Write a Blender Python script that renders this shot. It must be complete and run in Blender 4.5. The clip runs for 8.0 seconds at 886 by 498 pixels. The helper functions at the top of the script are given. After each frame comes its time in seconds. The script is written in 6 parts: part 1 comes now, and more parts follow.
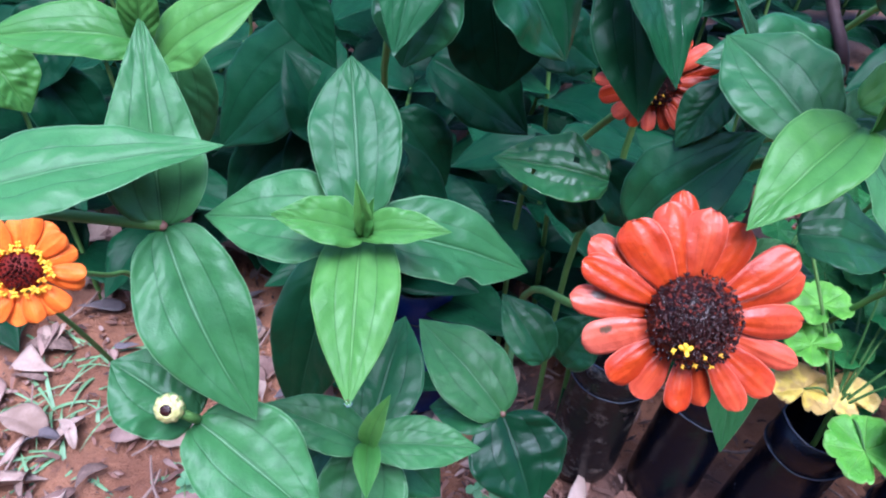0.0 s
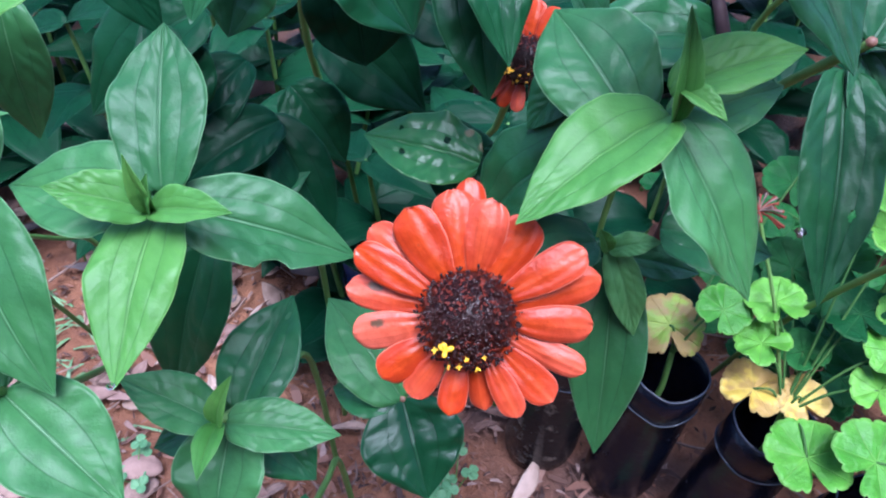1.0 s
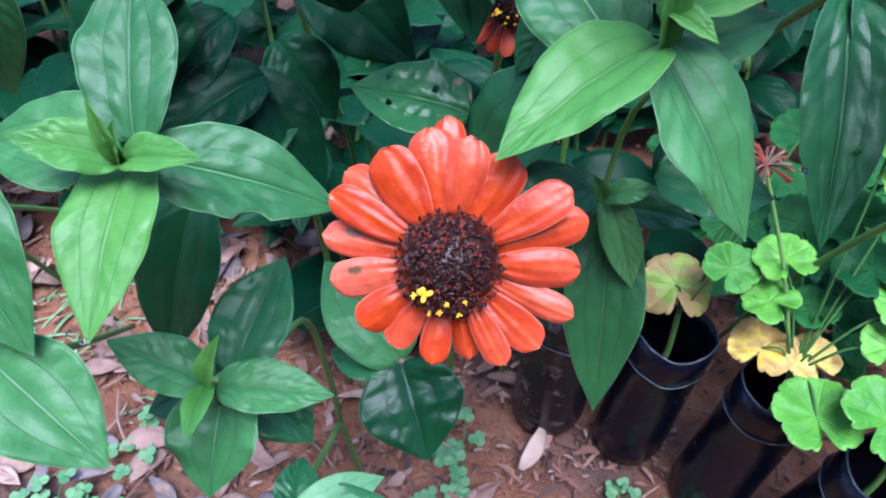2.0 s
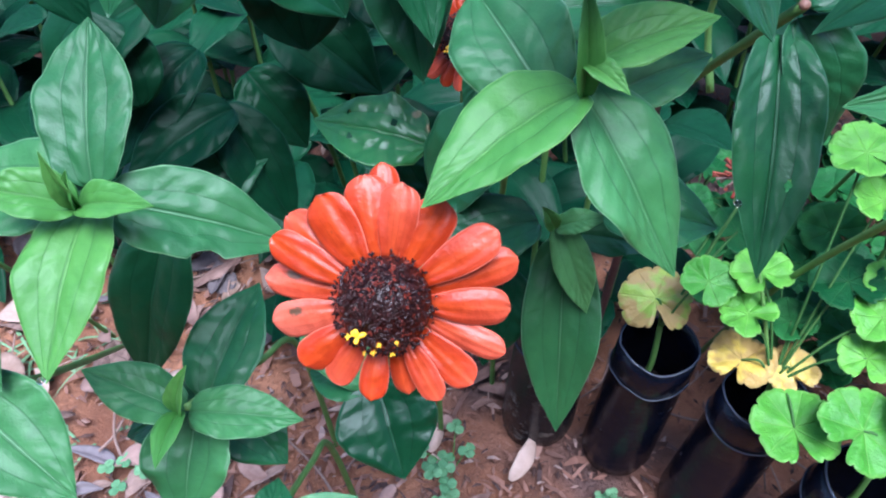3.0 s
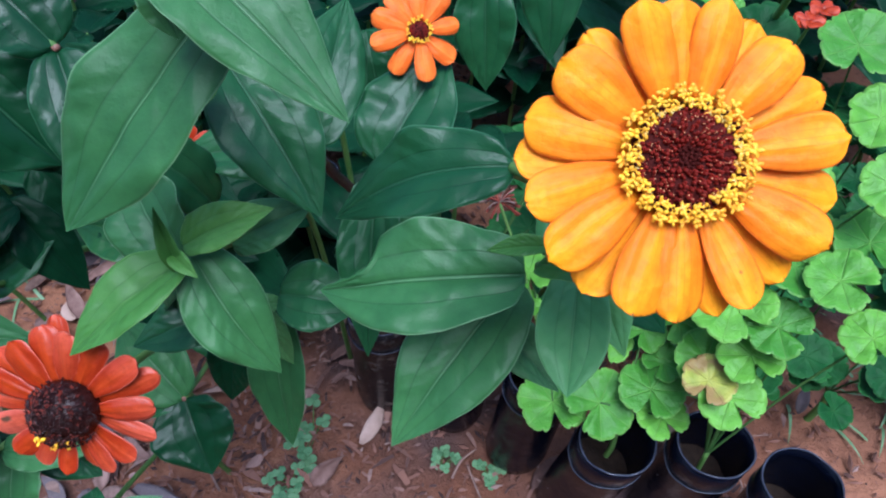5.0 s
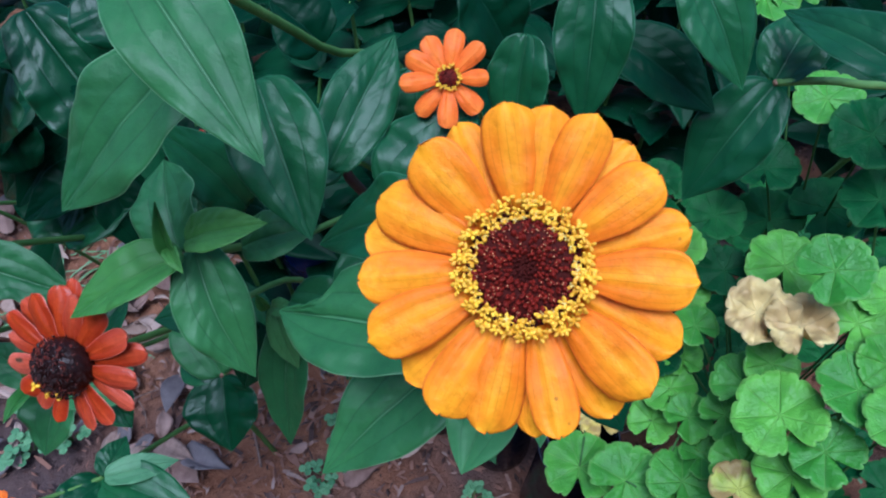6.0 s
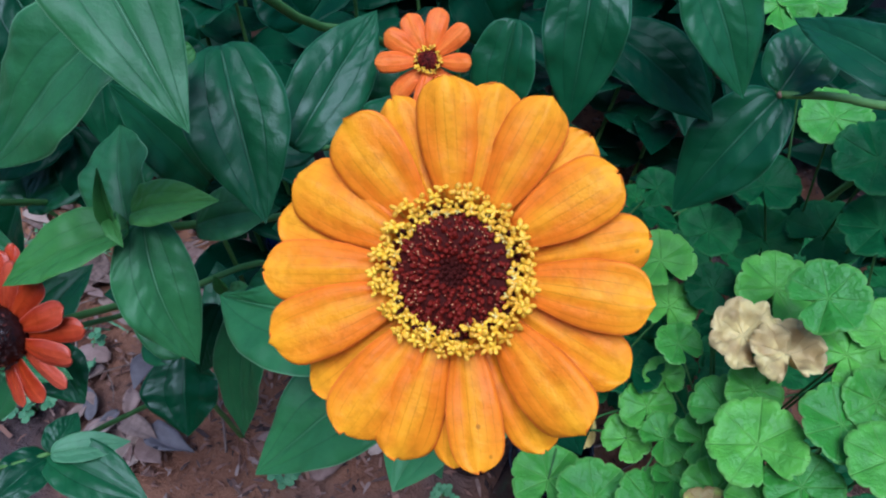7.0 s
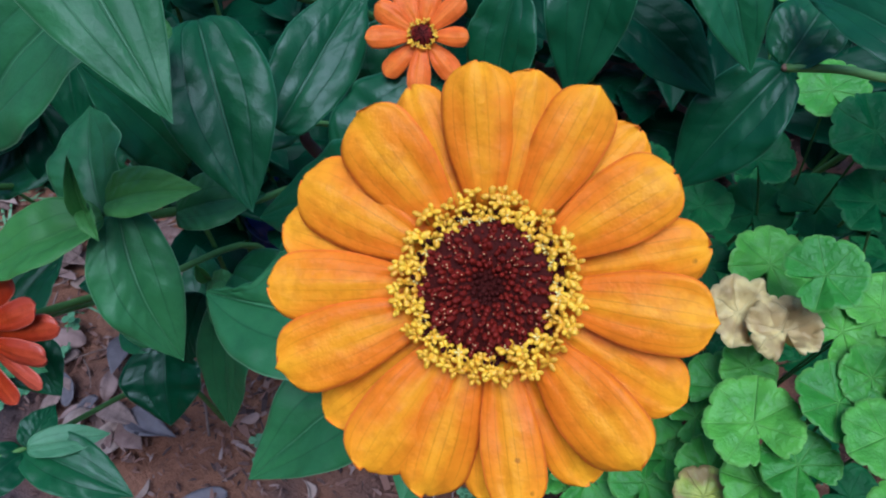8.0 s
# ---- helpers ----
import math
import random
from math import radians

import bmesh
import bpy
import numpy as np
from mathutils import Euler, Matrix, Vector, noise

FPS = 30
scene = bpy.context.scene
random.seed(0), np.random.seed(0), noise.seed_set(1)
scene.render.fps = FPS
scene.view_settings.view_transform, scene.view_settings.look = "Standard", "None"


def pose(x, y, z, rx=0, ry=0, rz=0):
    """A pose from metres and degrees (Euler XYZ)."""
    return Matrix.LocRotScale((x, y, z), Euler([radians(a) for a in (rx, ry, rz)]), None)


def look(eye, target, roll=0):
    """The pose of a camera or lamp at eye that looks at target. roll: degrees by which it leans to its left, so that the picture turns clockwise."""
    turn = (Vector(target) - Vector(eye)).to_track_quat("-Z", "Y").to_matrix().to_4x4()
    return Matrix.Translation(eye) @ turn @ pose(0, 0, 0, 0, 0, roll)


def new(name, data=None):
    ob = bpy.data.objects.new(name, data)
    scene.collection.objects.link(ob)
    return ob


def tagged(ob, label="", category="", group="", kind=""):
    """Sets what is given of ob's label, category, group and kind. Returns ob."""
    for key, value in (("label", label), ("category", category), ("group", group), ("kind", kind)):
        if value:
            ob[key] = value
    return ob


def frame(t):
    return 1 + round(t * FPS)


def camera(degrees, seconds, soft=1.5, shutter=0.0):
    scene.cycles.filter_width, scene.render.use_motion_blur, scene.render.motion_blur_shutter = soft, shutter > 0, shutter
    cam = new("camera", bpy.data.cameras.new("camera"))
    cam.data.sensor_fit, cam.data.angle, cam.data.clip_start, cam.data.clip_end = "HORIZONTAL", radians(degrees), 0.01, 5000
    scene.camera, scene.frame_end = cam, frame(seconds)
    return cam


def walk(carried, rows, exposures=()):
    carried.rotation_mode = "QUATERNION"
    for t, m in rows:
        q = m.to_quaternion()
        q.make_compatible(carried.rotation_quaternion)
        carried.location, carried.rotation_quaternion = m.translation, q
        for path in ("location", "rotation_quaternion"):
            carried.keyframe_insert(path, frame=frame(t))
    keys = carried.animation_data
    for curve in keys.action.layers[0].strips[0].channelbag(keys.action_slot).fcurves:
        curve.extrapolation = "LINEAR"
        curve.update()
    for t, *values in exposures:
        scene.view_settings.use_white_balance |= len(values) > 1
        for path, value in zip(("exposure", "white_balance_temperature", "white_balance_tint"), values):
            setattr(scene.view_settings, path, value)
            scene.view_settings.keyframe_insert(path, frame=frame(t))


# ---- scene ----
EXPOSURES = [(0.0, 2.24, 4980, 19), (1.5, 2.26, 5080, 16), (3.2, 2.32, 5080, 11), (4.2, 2.32, 5120, 11), (4.9, 1.58, 5150, 13), (5.2, 1.32, 5080, 14), (6.3, 1.06, 4700, 6), (8.0, 0.78, 4700, 6)]
cam = camera(63.7, 8.0, soft=2.1)
PATH = [
    (0, (-0.0866, -0.0117, 0.5880), (-0.0622, 0.2196, 0.3986), 3.63),
    (0.5, (-0.0419, -0.0127, 0.5956), (-0.0297, 0.2183, 0.4046), 3.02),
    (1, (-0.0090, -0.0019, 0.5859), (-0.0038, 0.2229, 0.3874), 2.99),
    (1.5, (0.0000, 0.0000, 0.5750), (0.0000, 0.2219, 0.3731), 1.20),
    (1.7, (-0.0011, -0.0006, 0.5726), (-0.0015, 0.2192, 0.3685), 1.24),
    (2.8, (0.0133, -0.0014, 0.5835), (0.0157, 0.2150, 0.3757), -0.08),
    (3, (0.0198, 0.0003, 0.5869), (0.0160, 0.2189, 0.3815), -0.57),
    (3.5, (0.0487, -0.0135, 0.6274), (0.0466, 0.1972, 0.4138), -0.80),
    (4, (0.0803, -0.0250, 0.6740), (0.0855, 0.1878, 0.4626), -0.55),
    (4.5, (0.0953, -0.0247, 0.6971), (0.1036, 0.1824, 0.4802), -1.67),
    (5, (0.1407, -0.0113, 0.6937), (0.1512, 0.1837, 0.4660), -0.82),
    (5.2, (0.1494, -0.0002, 0.7030), (0.1499, 0.1944, 0.4747), -1.29),
    (6.3, (0.2154, 0.0027, 0.6995), (0.1585, 0.1988, 0.4797), -0.31),
    (6.5, (0.2188, 0.0073, 0.6944), (0.1651, 0.2043, 0.4746), 2.01),
    (7, (0.2105, 0.0177, 0.6870), (0.1632, 0.2123, 0.4637), 2.84),
    (7.5, (0.1990, 0.0247, 0.6816), (0.1624, 0.2161, 0.4536), 4.71),
    (8, (0.1993, 0.0292, 0.6800), (0.1644, 0.2174, 0.4490), 4.39),
]
walk(cam, [(t, look(eye, target, roll)) for t, eye, target, roll in PATH],
     exposures=EXPOSURES)

# ---- world and light: a bright overcast day ----
world = bpy.data.worlds.new("overcast_sky")
scene.world = world
world.use_nodes = True
wn = world.node_tree.nodes
sky = wn.new("ShaderNodeTexSky")
sky.sky_type = "NISHITA"
sky.sun_disc = False
sky.sun_elevation, sky.sun_rotation = radians(70), radians(170)
sky.air_density, sky.dust_density = 1.0, 3.0
wn["Background"].inputs["Strength"].default_value = 0.092
world.node_tree.links.new(sky.outputs["Color"], wn["Background"].inputs["Color"])

sun = new("sun", bpy.data.lights.new("sun", "SUN"))
sun.data.energy, sun.data.angle, sun.data.color = 1.75, radians(34), (1.0, 0.97, 0.93)
sun.matrix_world = look((0.3, -1.1, 3.6), (0.1, 0.2, 0.0))


# ---- materials ----
def material(name):
    mat = bpy.data.materials.new(name)
    mat.use_nodes = True
    nt = mat.node_tree
    return mat, nt, nt.nodes["Principled BSDF"]


def node(nt, kind, **inputs):
    n = nt.nodes.new(kind)
    for key, value in inputs.items():
        n.inputs[key.replace("_", " ")].default_value = value
    return n


def calc(nt, op, a, b=0.0, c=0.0):
    n = nt.nodes.new("ShaderNodeMath")
    n.operation = op
    for i, v in enumerate((a, b, c)):
        if isinstance(v, (int, float)):
            n.inputs[i].default_value = v
        else:
            nt.links.new(v, n.inputs[i])
    return n.outputs[0]


def blend(nt, factor, a, b):
    n = nt.nodes.new("ShaderNodeMix")
    n.data_type = "RGBA"
    for socket, v in ((n.inputs[0], factor), (n.inputs[6], a), (n.inputs[7], b)):
        if isinstance(v, tuple):
            socket.default_value = (*v, 1)
        elif isinstance(v, (int, float)):
            socket.default_value = v
        else:
            nt.links.new(v, socket)
    return n.outputs[2]


def soft_step(nt, value, lo, hi):
    n = nt.nodes.new("ShaderNodeMapRange")
    n.interpolation_type = "SMOOTHSTEP"
    nt.links.new(value, n.inputs[0])
    n.inputs[1].default_value, n.inputs[2].default_value = lo, hi
    return n.outputs[0]


def grain(nt, scale, detail=4.0, rough=0.6, coords=None):
    n = node(nt, "ShaderNodeTexNoise", Scale=scale, Detail=detail, Roughness=rough)
    if coords is None:
        coords = nt.nodes.new("ShaderNodeTexCoord").outputs["Object"]
    nt.links.new(coords, n.inputs["Vector"])
    return n.outputs["Fac"]


def relief(nt, shader, height, strength, distance, base=None):
    b = node(nt, "ShaderNodeBump", Strength=strength, Distance=distance)
    nt.links.new(height, b.inputs["Height"])
    if base is not None:
        nt.links.new(base, b.inputs["Normal"])
    nt.links.new(b.outputs[0], shader.inputs["Normal"])
    return b.outputs[0]


def leaf_material(name, dark, light, vein, rough=0.34, through_light=0.22, spots=0.0, shine=0.32):
    mat, nt, sh = material(name)
    uv = nt.nodes.new("ShaderNodeUVMap").outputs[0]
    sep = nt.nodes.new("ShaderNodeSeparateXYZ")
    nt.links.new(uv, sep.inputs[0])
    side = calc(nt, "ABSOLUTE", calc(nt, "SUBTRACT", sep.outputs[0], 0.5))
    lone = nt.nodes.new("ShaderNodeObjectInfo").outputs["Random"]
    big, fine = grain(nt, 38.0), grain(nt, 420.0, 3.0)
    tone = calc(nt, "ADD", calc(nt, "MULTIPLY", big, 0.7), calc(nt, "MULTIPLY", lone, 0.5))
    colour = blend(nt, soft_step(nt, tone, 0.2, 0.95), dark, light)
    colour = blend(nt, calc(nt, "MULTIPLY", fine, 0.35), colour, tuple(c * 0.6 for c in dark))
    colour = blend(nt, calc(nt, "MULTIPLY", soft_step(nt, grain(nt, 150.0, 3.0), 0.45, 0.75), 0.35), colour, tuple(c * 0.75 for c in dark))
    mid = calc(nt, "SUBTRACT", 1.0, soft_step(nt, side, 0.001, 0.007))
    lateral = calc(nt, "SUBTRACT", 1.0, soft_step(nt, calc(nt, "ABSOLUTE", calc(nt, "SUBTRACT", side, 0.23)), 0.002, 0.016))
    # side veins slant from the midrib towards the tip
    wander = calc(nt, "MULTIPLY", grain(nt, 90.0, 2.0), 7.0)
    slant = calc(nt, "SINE", calc(nt, "ADD", wander, calc(nt, "MULTIPLY", calc(nt, "SUBTRACT", sep.outputs[1], calc(nt, "MULTIPLY", side, 0.55)), 48.0)))
    rib = soft_step(nt, slant, 0.82, 1.0)
    # Groove shade along the side veins and midrib is put into the colour.
    colour = blend(nt, calc(nt, "MULTIPLY", lateral, 0.38), colour, tuple(c * 0.5 for c in dark))
    crease = calc(nt, "SUBTRACT", soft_step(nt, side, 0.004, 0.012), soft_step(nt, side, 0.016, 0.034))
    colour = blend(nt, calc(nt, "MULTIPLY", crease, 0.40), colour, tuple(c * 0.5 for c in dark))
    colour = blend(nt, calc(nt, "MULTIPLY", mid, 0.42), colour, vein)
    mark = calc(nt, "MAXIMUM", 0.0, calc(nt, "MULTIPLY", soft_step(nt, side, 0.484, 0.497), 0.75))
    colour = blend(nt, mark, colour, vein)
    if spots:
        dots = node(nt, "ShaderNodeTexVoronoi", Scale=70.0)
        nt.links.new(nt.nodes.new("ShaderNodeTexCoord").outputs["Object"], dots.inputs["Vector"])
        hole = calc(nt, "SUBTRACT", 1.0, soft_step(nt, dots.outputs["Distance"], 0.10, 0.19))
        colour = blend(nt, calc(nt, "MULTIPLY", hole, spots), colour, (0.16, 0.13, 0.06))
    nt.links.new(colour, sh.inputs["Base Color"])
    sh.inputs["Specular IOR Level"].default_value = shine
    gloss = calc(nt, "ADD", rough - 0.09, calc(nt, "MULTIPLY", grain(nt, 34.0, 3.0), 0.20))
    nt.links.new(gloss, sh.inputs["Roughness"])
    # soft swellings between the slanting veins, and pores
    quilt = calc(nt, "MULTIPLY", calc(nt, "MULTIPLY", slant, soft_step(nt, side, 0.0, 0.12)), soft_step(nt, grain(nt, 42.0, 1.0), 0.35, 0.65))
    height = calc(nt, "ADD", calc(nt, "MULTIPLY", rib, -0.03), calc(nt, "MULTIPLY", quilt, 0.26))
    height = calc(nt, "ADD", height, calc(nt, "MULTIPLY", grain(nt, 70.0, 1.0), 0.7))
    height = calc(nt, "ADD", height, calc(nt, "MULTIPLY", grain(nt, 240.0, 2.0), 0.34))
    height = calc(nt, "ADD", height, calc(nt, "MULTIPLY", grain(nt, 1000.0, 2.0), 0.22))
    height = calc(nt, "SUBTRACT", height, calc(nt, "ADD", calc(nt, "MULTIPLY", lateral, 0.16), calc(nt, "MULTIPLY", crease, 0.35)))
    bump = relief(nt, sh, height, 0.52, 0.0010)
    thin = nt.nodes.new("ShaderNodeBsdfTranslucent")
    nt.links.new(blend(nt, 0.5, colour, light), thin.inputs["Color"])
    nt.links.new(bump, thin.inputs["Normal"])
    mix = node(nt, "ShaderNodeMixShader", Fac=through_light)
    nt.links.new(sh.outputs[0], mix.inputs[1])
    nt.links.new(thin.outputs[0], mix.inputs[2])
    nt.links.new(mix.outputs[0], nt.nodes["Material Output"].inputs["Surface"])
    return mat


LEAF = leaf_material("zinnia_leaf", (0.025, 0.100, 0.031), (0.062, 0.192, 0.055), (0.19, 0.34, 0.17), rough=0.45, shine=0.29)
# LEAF's near-black copy; the shade deep in the bed is put into its colour.
SHADE_DARK = leaf_material("dark_shade_zinnia_leaf", (0.003, 0.025, 0.010), (0.011, 0.056, 0.021), (0.03, 0.09, 0.05), rough=0.38, shine=0.09)
# Shaded copy of LEAF: the shade is in the base colour.
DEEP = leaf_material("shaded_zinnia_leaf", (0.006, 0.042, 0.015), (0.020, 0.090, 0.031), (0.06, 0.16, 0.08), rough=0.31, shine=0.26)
# Half-shaded tone of LEAF, darkened by colour instead of by light.
MID = leaf_material("half_shaded_zinnia_leaf", (0.010, 0.060, 0.021), (0.031, 0.128, 0.040), (0.09, 0.21, 0.11), rough=0.36, shine=0.27)
# Pale green of tip leaves; for the hanging ones light is put into the colour.
FRESH_LIT = leaf_material("fresh_lit_zinnia_leaf", (0.078, 0.250, 0.075), (0.150, 0.370, 0.115), (0.22, 0.43, 0.17), rough=0.44, through_light=0.32, shine=0.3)
YOUNG = leaf_material("young_zinnia_leaf", (0.056, 0.184, 0.032), (0.116, 0.290, 0.054), (0.22, 0.42, 0.12), rough=0.45, through_light=0.3, shine=0.3)
EATEN = leaf_material("chewed_zinnia_leaf", (0.016, 0.080, 0.020), (0.038, 0.140, 0.030), (0.12, 0.24, 0.08), spots=1.0)
WEED = leaf_material("weed_leaf", (0.080, 0.21, 0.09), (0.19, 0.36, 0.17), (0.26, 0.44, 0.22), rough=0.5)


def geranium_material(name, dark, light, pale, dead=0.0, shine=0.4):
    mat, nt, sh = material(name)
    sep = nt.nodes.new("ShaderNodeSeparateXYZ")
    nt.links.new(nt.nodes.new("ShaderNodeUVMap").outputs[0], sep.inputs[0])
    turn, out = sep.outputs[0], sep.outputs[1]
    lone = nt.nodes.new("ShaderNodeObjectInfo").outputs["Random"]
    tone = calc(nt, "ADD", calc(nt, "MULTIPLY", grain(nt, 55.0), 0.6), calc(nt, "MULTIPLY", lone, 0.7))
    colour = blend(nt, soft_step(nt, tone, 0.25, 1.05), dark, light)
    ray = calc(nt, "ABSOLUTE", calc(nt, "SINE", calc(nt, "MULTIPLY", turn, 7 * math.pi)))
    vein = calc(nt, "SUBTRACT", 1.0, soft_step(nt, calc(nt, "MULTIPLY", ray, out), 0.02, 0.10))
    colour = blend(nt, calc(nt, "MULTIPLY", vein, 0.22), colour, pale)
    colour = blend(nt, calc(nt, "MULTIPLY", soft_step(nt, out, 0.9, 1.0), 0.35), colour, pale)
    ring = calc(nt, "MULTIPLY", soft_step(nt, out, 0.30, 0.55), calc(nt, "SUBTRACT", 1.0, soft_step(nt, out, 0.6, 0.85)))
    colour = blend(nt, calc(nt, "MULTIPLY", ring, 0.35), colour, tuple(c * 0.7 for c in dark))
    if dead:
        patch = soft_step(nt, calc(nt, "ADD", grain(nt, 45.0, 3.0), calc(nt, "MULTIPLY", out, 0.15)), 0.55, 0.66)
        colour = blend(nt, calc(nt, "MULTIPLY", patch, dead), colour, (0.30, 0.15, 0.07))
    nt.links.new(colour, sh.inputs["Base Color"])
    sh.inputs["Specular IOR Level"].default_value = shine
    nt.links.new(calc(nt, "ADD", 0.36, calc(nt, "MULTIPLY", grain(nt, 80.0), 0.25)), sh.inputs["Roughness"])
    bump = relief(nt, sh, calc(nt, "ADD", calc(nt, "MULTIPLY", vein, -0.4), calc(nt, "MULTIPLY", grain(nt, 150.0, 3.0), 1.5)), 0.7, 0.0022)
    thin = nt.nodes.new("ShaderNodeBsdfTranslucent")
    nt.links.new(blend(nt, 0.5, colour, light), thin.inputs["Color"])
    mix = node(nt, "ShaderNodeMixShader", Fac=0.28)
    nt.links.new(sh.outputs[0], mix.inputs[1])
    nt.links.new(thin.outputs[0], mix.inputs[2])
    nt.links.new(mix.outputs[0], nt.nodes["Material Output"].inputs["Surface"])
    return mat


GERANIUM = geranium_material("geranium_leaf", (0.066, 0.250, 0.022), (0.165, 0.430, 0.042), (0.32, 0.56, 0.14))
# Darker copy of GERANIUM: shade under other leaves is put into its colour.
GERANIUM_SHADED = geranium_material("shaded_geranium_leaf", (0.010, 0.066, 0.018), (0.030, 0.135, 0.030), (0.07, 0.19, 0.06), shine=0.12)
GERANIUM_YELLOW = geranium_material("yellowing_geranium_leaf", (0.62, 0.42, 0.05), (0.78, 0.62, 0.14), (0.80, 0.70, 0.30), 0.6)
GERANIUM_SICK = geranium_material("half_yellow_geranium_leaf", (0.17, 0.29, 0.03), (0.44, 0.45, 0.07), (0.55, 0.55, 0.20), 0.75)
GERANIUM_DRY = geranium_material("dried_geranium_leaf", (0.52, 0.33, 0.13), (0.80, 0.62, 0.25), (0.84, 0.72, 0.36), 0.45)


def plain_material(name, a, b, rough, scale=60.0, bump=0.4, distance=0.001, metal=0.0, shine=0.5):
    mat, nt, sh = material(name)
    lone = nt.nodes.new("ShaderNodeObjectInfo").outputs["Random"]
    tone = calc(nt, "ADD", calc(nt, "MULTIPLY", grain(nt, scale), 0.75), calc(nt, "MULTIPLY", lone, 0.4))
    nt.links.new(blend(nt, soft_step(nt, tone, 0.25, 0.9), a, b), sh.inputs["Base Color"])
    nt.links.new(calc(nt, "ADD", rough - 0.08, calc(nt, "MULTIPLY", grain(nt, scale * 2.3), 0.16)), sh.inputs["Roughness"])
    sh.inputs["Metallic"].default_value = metal
    sh.inputs["Specular IOR Level"].default_value = shine
    relief(nt, sh, grain(nt, scale * 4.0), bump, distance)
    return mat


STEM = plain_material("green_stem", (0.065, 0.15, 0.032), (0.12, 0.22, 0.055), 0.5, 90.0, 0.3, shine=0.25)
PURPLE_STEM = plain_material("purplish_stem", (0.030, 0.016, 0.018), (0.070, 0.036, 0.036), 0.55, 90.0, 0.4, shine=0.25)
PETIOLE = plain_material("leaf_stalk_green", (0.030, 0.085, 0.020), (0.060, 0.130, 0.032), 0.6, 90.0, 0.3, shine=0.15)
NODE = plain_material("reddish_stem_joint", (0.16, 0.07, 0.05), (0.22, 0.12, 0.07), 0.5, 150.0)
SOIL = plain_material("dark_potting_soil", (0.010, 0.008, 0.007), (0.028, 0.018, 0.013), 0.9, 160.0, 0.8, 0.003, shine=0.1)
TWIG = plain_material("dry_twig", (0.09, 0.055, 0.045), (0.26, 0.17, 0.14), 0.8, 200.0, 0.6, shine=0.15)
LITTER = plain_material("dead_leaf", (0.11, 0.060, 0.050), (0.30, 0.19, 0.16), 0.7, 70.0, 0.6, shine=0.2)
PALE_LITTER = plain_material("pale_dead_leaf", (0.19, 0.12, 0.09), (0.42, 0.30, 0.25), 0.7, 70.0, 0.6, shine=0.2)
GREY_LITTER = plain_material("weathered_grey_leaf", (0.07, 0.055, 0.058), (0.16, 0.13, 0.135), 0.6, 70.0, 0.6, shine=0.25)
SPENT = plain_material("spent_red_flower", (0.13, 0.018, 0.014), (0.26, 0.07, 0.045), 0.8, 200.0, shine=0.1)
GRASS = plain_material("grass_blade", (0.07, 0.15, 0.06), (0.16, 0.27, 0.13), 0.5, 90.0)


def crumb_material():
    mat, nt, sh = material("soil_crumb")
    one = nt.nodes.new("ShaderNodeNewGeometry").outputs["Random Per Island"]
    colour = blend(nt, soft_step(nt, one, 0.0, 0.55), (0.05, 0.030, 0.028), (0.19, 0.095, 0.070))
    nt.links.new(blend(nt, soft_step(nt, one, 0.78, 1.0), colour, (0.28, 0.19, 0.165)), sh.inputs["Base Color"])
    sh.inputs["Roughness"].default_value = 0.8
    sh.inputs["Specular IOR Level"].default_value = 0.15
    return mat


CRUMB = crumb_material()
WATER, water_nodes, water_shader = material("rain_water")
water_shader.inputs["Transmission Weight"].default_value = 1.0
water_shader.inputs["Roughness"].default_value = 0.02
water_shader.inputs["IOR"].default_value = 1.33


